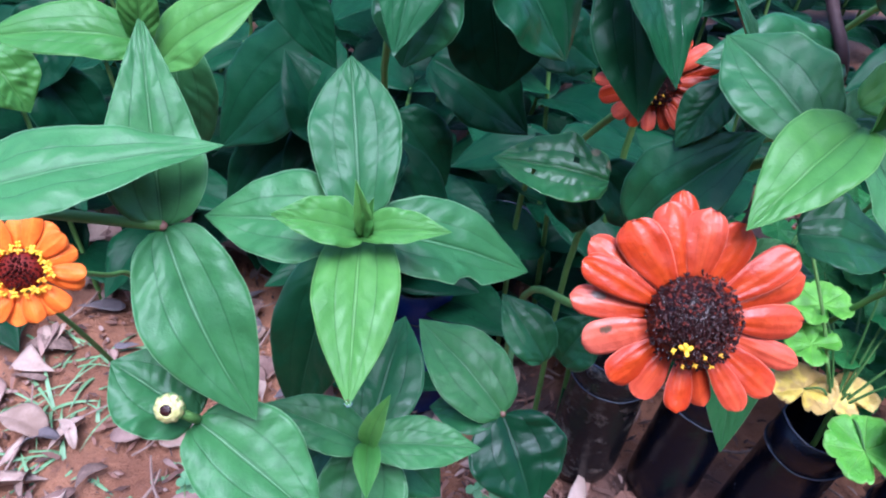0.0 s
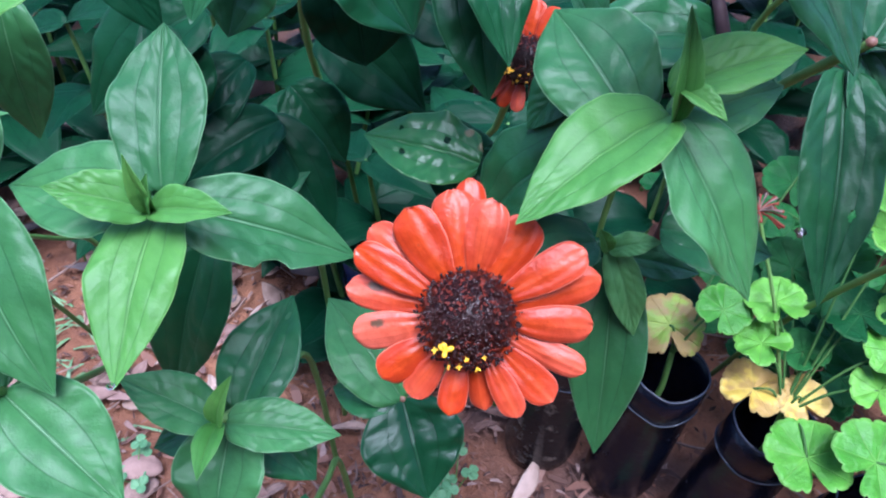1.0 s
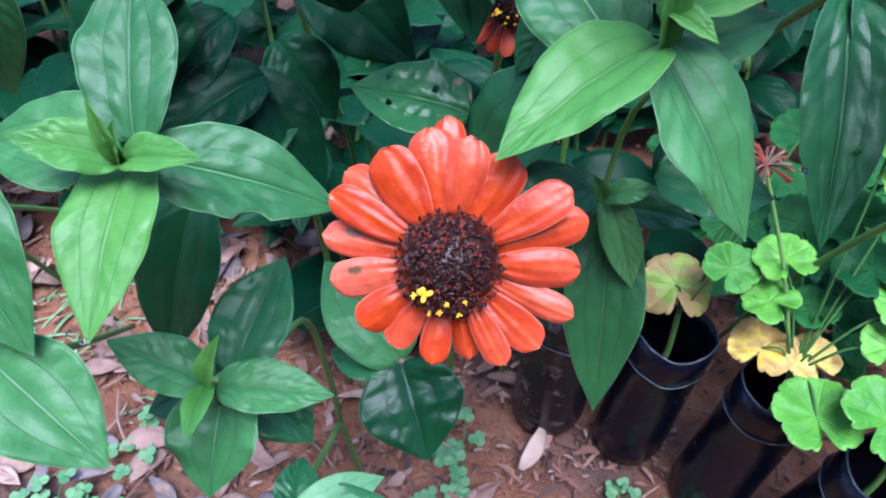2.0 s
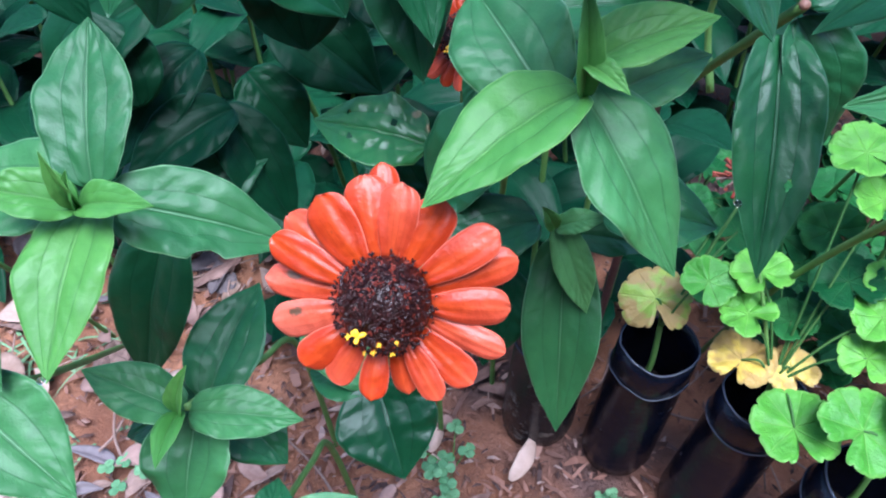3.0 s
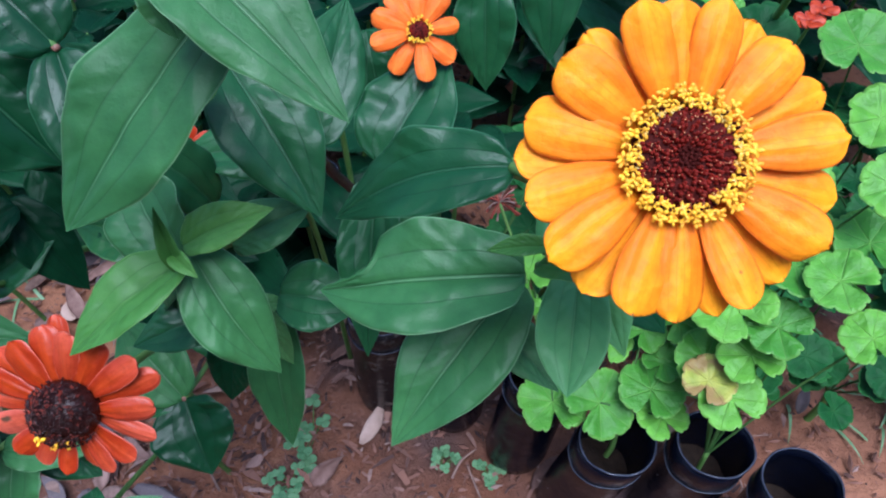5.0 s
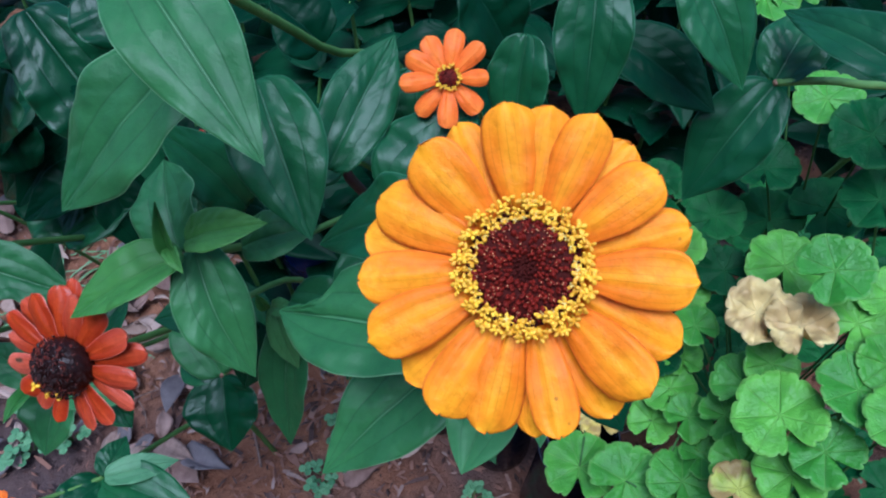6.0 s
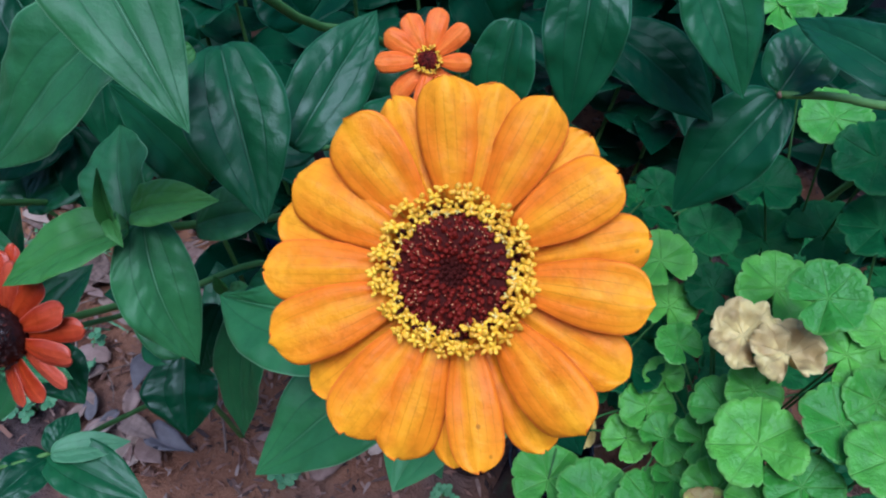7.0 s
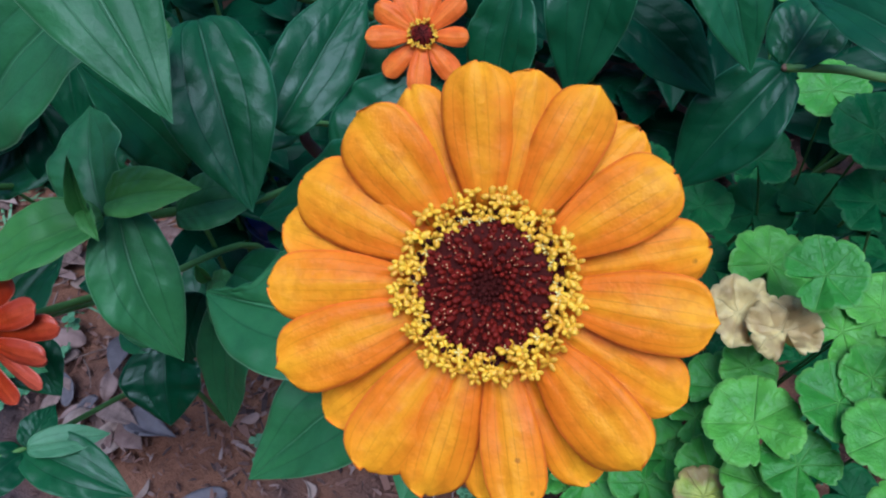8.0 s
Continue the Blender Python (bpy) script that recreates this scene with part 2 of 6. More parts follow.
def petal_material(name, inner, outer, edge, rough, fading=0.15, glow=(0.9, 0.2, 0.02), decay=False):
    mat, nt, sh = material(name)
    uv = nt.nodes.new("ShaderNodeUVMap").outputs[0]
    sep = nt.nodes.new("ShaderNodeSeparateXYZ")
    nt.links.new(uv, sep.inputs[0])
    side = calc(nt, "ABSOLUTE", calc(nt, "SUBTRACT", sep.outputs[0], 0.5))
    lone = nt.nodes.new("ShaderNodeObjectInfo").outputs["Random"]
    blotch = grain(nt, 110.0)
    along = calc(nt, "ADD", calc(nt, "MULTIPLY", sep.outputs[1], 0.8), calc(nt, "MULTIPLY", blotch, 0.4))
    colour = blend(nt, soft_step(nt, along, 0.3, 1.0), inner, outer)
    rim = calc(nt, "MAXIMUM", soft_step(nt, side, 0.455, 0.492), soft_step(nt, calc(nt, "ADD", sep.outputs[1], calc(nt, "MULTIPLY", blotch, 0.08)), 0.93, 1.03))
    panel = soft_step(nt, calc(nt, "ADD", calc(nt, "MULTIPLY", grain(nt, 190.0, 2.0), 0.6), calc(nt, "SUBTRACT", 0.4, side)), 0.35, 0.75)
    colour = blend(nt, calc(nt, "MULTIPLY", panel, 0.45), colour, glow)
    colour = blend(nt, calc(nt, "MULTIPLY", rim, 0.85), colour, edge)
    faded = soft_step(nt, calc(nt, "ADD", lone, calc(nt, "MULTIPLY", along, 0.7)), 0.85, 1.7)
    colour = blend(nt, calc(nt, "MULTIPLY", faded, fading), colour, edge)
    speck = node(nt, "ShaderNodeTexVoronoi", Scale=210.0)
    nt.links.new(nt.nodes.new("ShaderNodeTexCoord").outputs["Object"], speck.inputs["Vector"])
    fleck = calc(nt, "SUBTRACT", 1.0, soft_step(nt, speck.outputs["Distance"], 0.05, 0.11))
    colour = blend(nt, calc(nt, "MULTIPLY", fleck, calc(nt, "MULTIPLY", soft_step(nt, blotch, 0.5, 0.6), 0.55)), colour, (0.16, 0.04, 0.015))
    sh.inputs["Specular IOR Level"].default_value = 0.34 if rough < 0.40 else 0.14
    # fine lengthwise veins
    line = soft_step(nt, calc(nt, "SINE", calc(nt, "MULTIPLY", calc(nt, "ADD", sep.outputs[0], calc(nt, "MULTIPLY", blotch, 0.04)), 44.0)), 0.86, 1.0)
    fade = calc(nt, "SUBTRACT", 1.0, soft_step(nt, sep.outputs[1], 0.35, 0.95))
    colour = blend(nt, calc(nt, "MULTIPLY", calc(nt, "MULTIPLY", line, fade), calc(nt, "MULTIPLY", soft_step(nt, blotch, 0.2, 0.7), 0.40)), colour, tuple(c * 0.45 for c in inner))
    if decay:
        far = calc(nt, "ADD", calc(nt, "POWER", calc(nt, "MULTIPLY", calc(nt, "SUBTRACT", sep.outputs[0], 0.70), 0.75), 2.0), calc(nt, "POWER", calc(nt, "SUBTRACT", sep.outputs[1], 0.42), 2.0))
        rot = calc(nt, "SUBTRACT", 1.0, soft_step(nt, calc(nt, "ADD", calc(nt, "SQRT", far), calc(nt, "MULTIPLY", calc(nt, "SUBTRACT", grain(nt, 260.0), 0.5), 0.22)), 0.06, 0.13))
        colour = blend(nt, rot, colour, (0.10, 0.055, 0.03))
    mottle = soft_step(nt, grain(nt, 420.0, 3.0), 0.42, 0.72)
    colour = blend(nt, calc(nt, "MULTIPLY", mottle, 0.30), colour, tuple(c * 0.6 for c in inner))
    nt.links.new(colour, sh.inputs["Base Color"])
    nt.links.new(calc(nt, "ADD", rough - 0.16, calc(nt, "MULTIPLY", grain(nt, 160.0), 0.36)), sh.inputs["Roughness"])
    ridge = calc(nt, "SINE", calc(nt, "MULTIPLY", sep.outputs[0], 25.0))
    bump = relief(nt, sh, calc(nt, "ADD", calc(nt, "MULTIPLY", ridge, 0.14), calc(nt, "MULTIPLY", grain(nt, 280.0, 3.0), 1.4)), 0.5, 0.0006)
    thin = nt.nodes.new("ShaderNodeBsdfTranslucent")
    nt.links.new(colour, thin.inputs["Color"])
    mix = node(nt, "ShaderNodeMixShader", Fac=0.22)
    nt.links.new(sh.outputs[0], mix.inputs[1])
    nt.links.new(thin.outputs[0], mix.inputs[2])
    nt.links.new(mix.outputs[0], nt.nodes["Material Output"].inputs["Surface"])
    return mat


RED_PETAL = petal_material("scarlet_petal", (0.34, 0.026, 0.003), (0.47, 0.040, 0.006), (0.66, 0.16, 0.10), 0.36, 0.45, (0.54, 0.068, 0.006))
BLIGHTED_PETAL = petal_material("blighted_scarlet_petal", (0.34, 0.026, 0.003), (0.47, 0.040, 0.006), (0.66, 0.16, 0.10), 0.36, 0.80, (0.54, 0.068, 0.006), True)
ORANGE_PETAL = petal_material("orange_petal", (0.80, 0.19, 0.001), (0.94, 0.37, 0.001), (0.86, 0.19, 0.015), 0.45, 0.15, (0.95, 0.48, 0.002))
VIVID_PETAL = petal_material("vivid_orange_petal", (0.80, 0.14, 0.010), (0.84, 0.19, 0.025), (0.86, 0.20, 0.05), 0.42, 0.15, (0.90, 0.26, 0.025))
DISC_RED = plain_material("dark_red_disc", (0.070, 0.004, 0.002), (0.19, 0.012, 0.005), 0.6, 400.0, 0.5, 0.0005, shine=0.15)
DISC_DARK = plain_material("maroon_black_disc", (0.020, 0.003, 0.002), (0.050, 0.006, 0.004), 0.7, 300.0, 0.5, 0.0005, shine=0.08)
DISC_BROWN = plain_material("brown_black_disc", (0.005, 0.002, 0.002), (0.020, 0.004, 0.003), 0.24, 300.0, 0.6, 0.0006, shine=0.3)
DISC_RUST = plain_material("rusty_floret", (0.050, 0.005, 0.003), (0.15, 0.018, 0.006), 0.4, 300.0, shine=0.25)
DISC_TIP = plain_material("pale_floret_tip", (0.40, 0.12, 0.05), (0.62, 0.34, 0.14), 0.5, 300.0)
FLORET = plain_material("yellow_floret", (0.66, 0.30, 0.004), (0.86, 0.50, 0.012), 0.5, 300.0, 0.3)
FLORET_PALE = plain_material("cream_floret", (0.74, 0.56, 0.12), (0.84, 0.70, 0.26), 0.6, 300.0, 0.3)
PALE_BRACT = plain_material("pale_bract", (0.42, 0.40, 0.12), (0.62, 0.56, 0.24), 0.6, 300.0, 0.3)
BRACT = plain_material("green_bract", (0.10, 0.20, 0.05), (0.24, 0.34, 0.10), 0.5, 200.0)


def bag_material(name, a, b):
    mat, nt, sh = material(name)
    dust = grain(nt, 55.0, 6.0, 0.7)
    nt.links.new(blend(nt, soft_step(nt, dust, 0.5, 0.8), a, b), sh.inputs["Base Color"])
    nt.links.new(calc(nt, "ADD", 0.14, calc(nt, "MULTIPLY", grain(nt, 30.0), 0.2)), sh.inputs["Roughness"])
    sh.inputs["Specular IOR Level"].default_value = 0.28
    relief(nt, sh, calc(nt, "ADD", grain(nt, 45.0, 3.0), calc(nt, "MULTIPLY", grain(nt, 260.0), 0.2)), 0.5, 0.004)
    return mat


BAG = bag_material("black_polythene", (0.002, 0.003, 0.008), (0.005, 0.007, 0.016))
BLUE_BAG = bag_material("dark_blue_polythene", (0.010, 0.020, 0.090), (0.018, 0.030, 0.12))
MUDDY_BAG = bag_material("mud_stained_polythene", (0.008, 0.008, 0.010), (0.22, 0.19, 0.16))
# Lighter copy of the film: sheen along the folds is put into its colour.
BAG_RIM = bag_material("sheen_edge_polythene", (0.03, 0.034, 0.05), (0.08, 0.09, 0.12))


def ground_material():
    mat, nt, sh = material("red_garden_soil")
    damp, crumb, fine = grain(nt, 6.0, 5.0), grain(nt, 60.0, 6.0, 0.7), grain(nt, 420.0, 4.0)
    colour = blend(nt, soft_step(nt, damp, 0.35, 0.65), (0.18, 0.076, 0.045), (0.35, 0.160, 0.092))
    colour = blend(nt, soft_step(nt, grain(nt, 3.1, 3.0), 0.47, 0.60), colour, (0.085, 0.055, 0.054))
    colour = blend(nt, soft_step(nt, crumb, 0.5, 0.8), colour, (0.09, 0.042, 0.032))
    colour = blend(nt, soft_step(nt, fine, 0.62, 0.8), colour, (0.30, 0.19, 0.15))
    nt.links.new(colour, sh.inputs["Base Color"])
    sh.inputs["Specular IOR Level"].default_value = 0.15
    nt.links.new(calc(nt, "ADD", 0.6, calc(nt, "MULTIPLY", damp, 0.3)), sh.inputs["Roughness"])
    relief(nt, sh, calc(nt, "ADD", calc(nt, "MULTIPLY", crumb, 1.4), calc(nt, "MULTIPLY", fine, 0.5)), 0.9, 0.008)
    return mat


GROUND = ground_material()
PLASTER = plain_material("shade_wall_cement", (0.16, 0.15, 0.13), (0.30, 0.28, 0.25), 0.85, 5.0, 0.5, 0.004, shine=0.2)


# ---- builders ----
def mesh_object(name, verts, faces, mat, parent=None, uvs=None, label="", smooth=True):
    me = bpy.data.meshes.new(name)
    me.from_pydata(verts, [], faces)
    if uvs is not None:
        layer = me.uv_layers.new(name="UVMap")
        for loop in me.loops:
            layer.data[loop.index].uv = uvs[loop.vertex_index]
    if smooth:
        me.polygons.foreach_set("use_smooth", [True] * len(me.polygons))
    me.materials.append(mat)
    me.update()
    ob = new(name, me)
    ob.parent = parent
    return tagged(ob, label)


def part(name, bm, mat, parent, label=""):
    me = bpy.data.meshes.new(name)
    bmesh.ops.recalc_face_normals(bm, faces=bm.faces)
    bm.to_mesh(me)
    bm.free()
    me.polygons.foreach_set("use_smooth", [True] * len(me.polygons))
    me.materials.append(mat)
    ob = new(name, me)
    ob.parent = parent
    return tagged(ob, label)


def thing(name, place, label, category, group=""):
    ob = new(name)
    ob.empty_display_size = 0.02
    ob.location = place
    return tagged(ob, label, category, group)


def axes(base, tip, normal):
    along = Vector(tip) - Vector(base)
    length = along.length
    along.normalize()
    up = Vector(normal)
    up = (up - along * up.dot(along)).normalized()
    return length, along, up, along.cross(up).normalized()


def local(parent):
    """From the world into the parent's own space."""
    m = Matrix.Identity(4)
    while parent is not None:
        m = m @ parent.matrix_basis.inverted()
        parent = parent.parent
    return m


def sheet(name, parent, rows, thickness, mat, label="", holes=()):
    """A thin solid sheet from rows of (point, normal) pairs, with an upper and a lower skin."""
    nu, nv = len(rows), len(rows[0])
    place = local(parent)
    verts, uvs = [], []
    for layer in (0, 1):
        for i, row in enumerate(rows):
            for j, (p, n) in enumerate(row):
                edge = 0.25 if j in (0, nv - 1) or i == nu - 1 else 1.0
                verts.append(place @ (p - n * thickness * layer * edge))
                uvs.append((j / (nv - 1), i / (nu - 1)))
    faces, off = [], nu * nv
    for i in range(nu - 1):
        for j in range(nv - 1):
            a, b, c, d = i * nv + j, i * nv + j + 1, (i + 1) * nv + j + 1, (i + 1) * nv + j
            if any(math.hypot((i + 0.5) / (nu - 1) - hs, ((j + 0.5) / (nv - 1) - 0.5 - hc / 2) * 0.5) < hr for hs, hc, hr in holes):
                continue
            faces.append((a, b, c, d))
            faces.append((off + d, off + c, off + b, off + a))
    ring = [j for j in range(nv)] + [i * nv + nv - 1 for i in range(1, nu)] + [(nu - 1) * nv + j for j in range(nv - 2, -1, -1)] + [i * nv for i in range(nu - 2, 0, -1)]
    for a, b in zip(ring, ring[1:] + ring[:1]):
        faces.append((b, a, off + a, off + b))
    return mesh_object(name, verts, faces, mat, parent, uvs, label)


def leaf_profile(s, belly, point):
    """Half width of a zinnia leaf along its length, 1 at the widest: a clasping base and a drawn-out tip."""
    if s < belly:
        x = s / belly
        return (0.50 + 0.50 * math.sin(x * math.pi / 2) ** 0.85) * min(1.0, 0.55 + s * 11)
    x = (s - belly) / (1 - belly)
    return max(0.0, math.cos(math.pi / 2 * x ** (point / 2))) * (1 - 0.12 * x)


def leaf(parent, base, tip, width, normal, mat=LEAF, bow=0.10, fold=0.18, bend=0.0, twist=0.0, belly=0.40, point=2.15, bite=None, holes=(), label="", nu=30, nv=21):
    """A leaf from its base to its tip. bow: arching out along the normal; fold: how far the edges rise over the midrib;
    bend: sideways curve; twist: degrees turned at the tip; bite: (along, side, size) of a piece eaten from the edge; holes: (along, across, radius) of holes."""
    if holes or bite:
        nu, nv = 60, 41
    length, along, up, side = axes(base, tip, normal)
    seed = Vector(base) * 37.0 + Vector(tip) * 53.0
    base = Vector(base)
    rows = []
    for i in range(nu):
        s = i / (nu - 1)
        half = width / 2 * leaf_profile(s, belly, point)
        lift = bow * length * math.sin(math.pi * s ** 0.85)
        centre = base + along * (length * s) + up * lift + side * (bend * length * math.sin(math.pi * s))
        turn = radians(twist) * s
        across = side * math.cos(turn) + up * math.sin(turn)
        above = up * math.cos(turn) - side * math.sin(turn)
        row = []
        for j in range(nv):
            c = 2 * j / (nv - 1) - 1
            reach = half
            if bite and c * bite[1] > 0:
                d = abs(s - bite[0]) / bite[2]
                if d < 1:
                    reach *= 1 - abs(bite[1]) * math.sqrt(1 - d * d) * (0.94 + 0.06 * math.sin(s * 70))
            ripple = noise.noise(seed + Vector((c * 1.3, s * 5.0, 0.0))) * 0.14 * width * abs(c) ** 1.5
            pucker = noise.noise(seed + Vector((c * 1.6, s * 5.5, 2.0))) * 0.034 * width
            pucker += noise.noise(seed + Vector((c * 1.9, s * 12.0, 8.0))) * 0.024 * width * min(1.0, 3 * abs(c))
            groove = -0.028 * math.exp(-(c / 0.09) ** 2) - 0.014 * math.exp(-((abs(c) - 0.46) / 0.12) ** 2)
            cup = 1.75 * fold * abs(c) ** 1.08 - 0.65 * fold * abs(c) ** 3
            h = (cup * half + groove * width * min(1, half / width * 3) + (ripple + pucker) * min(1.0, 2.2 * half / width)) * (1 - 0.3 * s)
            edge = 1 + 0.02 * noise.noise(seed + Vector((s * 10.0, c * 0.5, 5.0)))
            row.append((centre + across * (c * reach * edge) + above * h, above))
        rows.append(row)
    return sheet("leaf", parent, rows, 0.00045, mat, label, holes)


def tube(name, parent, points, radii, mat, label="", sides=8, close=True):
    """A round stalk through points, smoothed between them, of changing radius."""
    pts = [Vector(p) for p in points]
    fine, rad = [], []
    for i in range(len(pts) - 1):
        p0, p1, p2, p3 = pts[max(i - 1, 0)], pts[i], pts[i + 1], pts[min(i + 2, len(pts) - 1)]
        for k in range(6):
            u = k / 6
            fine.append(0.5 * (2 * p1 + (p2 - p0) * u + (2 * p0 - 5 * p1 + 4 * p2 - p3) * u * u + (3 * p1 - p0 - 3 * p2 + p3) * u ** 3))
            rad.append(radii[i] * (1 - u) + radii[i + 1] * u)
    fine.append(pts[-1])
    rad.append(radii[-1])
    place = local(parent)
    verts, faces = [], []
    ref = Vector((0.31, 0.2, 0.93))
    for i, p in enumerate(fine):
        d = (fine[min(i + 1, len(fine) - 1)] - fine[max(i - 1, 0)]).normalized()
        if abs(d.dot(ref)) > 0.9:
            ref = Vector((0.9, 0.3, 0.1))
        a = d.cross(ref).normalized()
        b = d.cross(a)
        for k in range(sides):
            w = 2 * math.pi * k / sides
            verts.append(place @ (p + (a * math.cos(w) + b * math.sin(w)) * rad[i]))
    for i in range(len(fine) - 1):
        for k in range(sides):
            faces.append((i * sides + k, i * sides + (k + 1) % sides, (i + 1) * sides + (k + 1) % sides, (i + 1) * sides + k))
    faces.append(tuple(range(sides - 1, -1, -1)))
    faces.append(tuple((len(fine) - 1) * sides + k for k in range(sides)))
    return mesh_object(name, verts, faces, mat, parent, None, label)


def joint(parent, place, size):
    bm = bmesh.new()
    bmesh.ops.create_uvsphere(bm, u_segments=10, v_segments=7, radius=size)
    m = local(parent) @ Matrix.Translation(place) @ Matrix.Diagonal((1, 1, 0.9, 1))
    bmesh.ops.transform(bm, matrix=m, verts=bm.verts)
    return part("stem_joint", bm, NODE, parent, "reddish stem joint")


def petal(parent, start, out, up, length, width, mat, droop=0.1, cup=0.15, notch=0.06, tilt=0.0, nu=16, nv=15, slender=0.45, roll=0.0):
    """One ray petal: narrow at the disc, broad and rounded at its end."""
    out, up = out.normalized(), up.normalized()
    side = out.cross(up).normalized()
    seed = start * 900.0 + out * 7.0
    rows = []
    for i in range(nu):
        s = 1 - (1 - i / (nu - 1)) ** 1.9
        w = slender + (1 - slender) * math.sin(min(s / 0.62, 1.0) * math.pi / 2) ** 1.2
        if s > 0.70:
            x = (s - 0.70) / 0.30
            w *= max(0.0, 1 - x ** 2.8) ** 0.5 * 0.88 + 0.12
        row = []
        rise = math.tan(radians(tilt)) * s * length - droop * length * s * s
        for j in range(nv):
            c = 2 * j / (nv - 1) - 1
            end = -notch * length * s ** 6 * math.exp(-(c / 0.30) ** 2)
            wave = noise.noise(seed + Vector((c * 1.6, s * 3.0, 1.0))) * 0.06 * width
            ridge = 0.008 * width * math.cos(c * 8.5) * (1 - 0.5 * s)
            h = cup * width * (0.35 - c * c) * w * (0.3 + 0.7 * s) + wave + ridge + roll * c * width * s
            p = start + out * (s * length * (1 - 0.04 * abs(c) * s) + end) + side * (c * width / 2 * w) + up * (rise + h)
            row.append((p, up))
        rows.append(row)
    return sheet("petal", parent, rows, 0.0005, mat)


def facing(normal):
    n = Vector(normal).normalized()
    x = Vector((1, 0, 0))
    x = (x - n * x.dot(n)).normalized()
    return n, x, n.cross(x)


def flower_head(plant, centre, normal, petals, disc, mat, ring_lift=0.0):
    """The green cup under a flower with its ray petals: (degrees, length, width, layer) each."""
    n, x, y = facing(normal)
    c = Vector(centre)
    bm = bmesh.new()
    bmesh.ops.create_cone(bm, cap_ends=True, segments=18, radius1=disc * 0.30, radius2=disc * 0.60, depth=disc * 0.8)
    m = local(plant) @ Matrix.Translation(c - n * disc * 0.55) @ Matrix((x, y, n)).transposed().to_4x4()
    bmesh.ops.transform(bm, matrix=m, verts=bm.verts)
    head = part("flower_head", bm, BRACT, plant, "green scaly cup under the petals")
    return head, c, n, x, y


def florets(name, parent, c, n, x, y, items, size, stretch, mat, star=False, label=""):
    """Small florets of a disc, joined: items of (radius, degrees, height, lean, scale)."""
    bm = bmesh.new()
    for r, a, h, lean, scale in items:
        d = x * math.cos(a) + y * math.sin(a)
        up = (n + d * lean).normalized()
        u = up.orthogonal().normalized()
        v = up.cross(u)
        base = c + d * r + n * h
        count = 5
        k = size * scale
        lo = [bm.verts.new(base + (u * math.cos(w) + v * math.sin(w)) * k) for w in [2 * math.pi * i / count for i in range(count)]]
        hi = [bm.verts.new(base + up * k * stretch + (u * math.cos(w) + v * math.sin(w)) * k * (1.5 if star else 0.8)) for w in [2 * math.pi * i / count for i in range(count)]]
        top = bm.verts.new(base + up * k * stretch * (0.85 if star else 1.35))
        for i in range(count):
            bm.faces.new((lo[i], lo[(i + 1) % count], hi[(i + 1) % count], hi[i]))
            bm.faces.new((hi[i], hi[(i + 1) % count], top))
    bmesh.ops.transform(bm, matrix=local(parent), verts=bm.verts)
    return part(name, bm, mat, parent, label)


def dome(parent, c, n, x, y, radius, height, mat, label, dimple=0.0):
    bm = bmesh.new()
    bmesh.ops.create_uvsphere(bm, u_segments=28, v_segments=16, radius=1.0)
    for v in bm.verts:
        r = math.hypot(v.co.x, v.co.y)
        z = v.co.z * height - dimple * height * math.exp(-(r / 0.35) ** 2) * (1 if v.co.z > 0 else 0)
        v.co = c + x * v.co.x * radius + y * v.co.y * radius + n * z
    bmesh.ops.transform(bm, matrix=local(parent), verts=bm.verts)
    return part("disc", bm, mat, parent, label)


# ---- ground ----
def build_ground():
    n = 150
    verts, faces = [], []
    for i in range(n + 1):
        for j in range(n + 1):
            a, b = 2 * i / n - 1, 2 * j / n - 1
            x = 0.05 + math.copysign(0.9 * abs(a) + 60 * abs(a) ** 7, a)
            y = 0.35 + math.copysign(0.9 * abs(b) + 60 * abs(b) ** 7, b)
            p = Vector((x, y, 0.0))
            z = 0.010 * noise.noise(p * 9.0) + 0.006 * noise.noise(p * 31.0) + 0.003 * noise.noise(p * 80.0)
            verts.append((x, y, z - 0.004))
    for i in range(n):
        for j in range(n):
            a = i * (n + 1) + j
            faces.append((a, a + n + 1, a + n + 2, a + 1))
    ob = mesh_object("ground", verts, faces, GROUND)
    return tagged(ob, "damp reddish garden soil with crumbs and litter", "ground", kind="structure")


build_ground()


def build_shade_wall():
    """An unseen plain wall, added behind the camera to block low sky light."""
    bm = bmesh.new()
    bmesh.ops.create_cube(bm, size=1.0)
    for v in bm.verts:
        v.co = Vector((0.1 + v.co.x * 9.0, -1.35 + v.co.y * 0.16, 0.85 + v.co.z * 1.9))
    bmesh.ops.bevel(bm, geom=bm.edges[:], offset=0.012, segments=2, affect="EDGES")
    wall = part("wall_south", bm, PLASTER, None)
    return tagged(wall, "unseen plain cement wall added to block low sky light", "wall", kind="structure")


build_shade_wall()


# ---- flowers and small things ----
def spread(count, radius, rng, height):
    """Florets over a dome, in the sunflower order."""
    items = []
    for i in range(count):
        r = radius * min(1.0, math.sqrt((i + 0.5) / count) * rng.uniform(0.95, 1.05))
        a = i * 2.39996 + rng.uniform(-0.12, 0.12)
        h = height * math.sqrt(max(0.0, 1 - (r / radius) ** 2 * 0.96))
        items.append((r, a, h, 0.9 * r / radius + rng.uniform(-0.2, 0.2), rng.uniform(0.65, 1.35)))
    return items


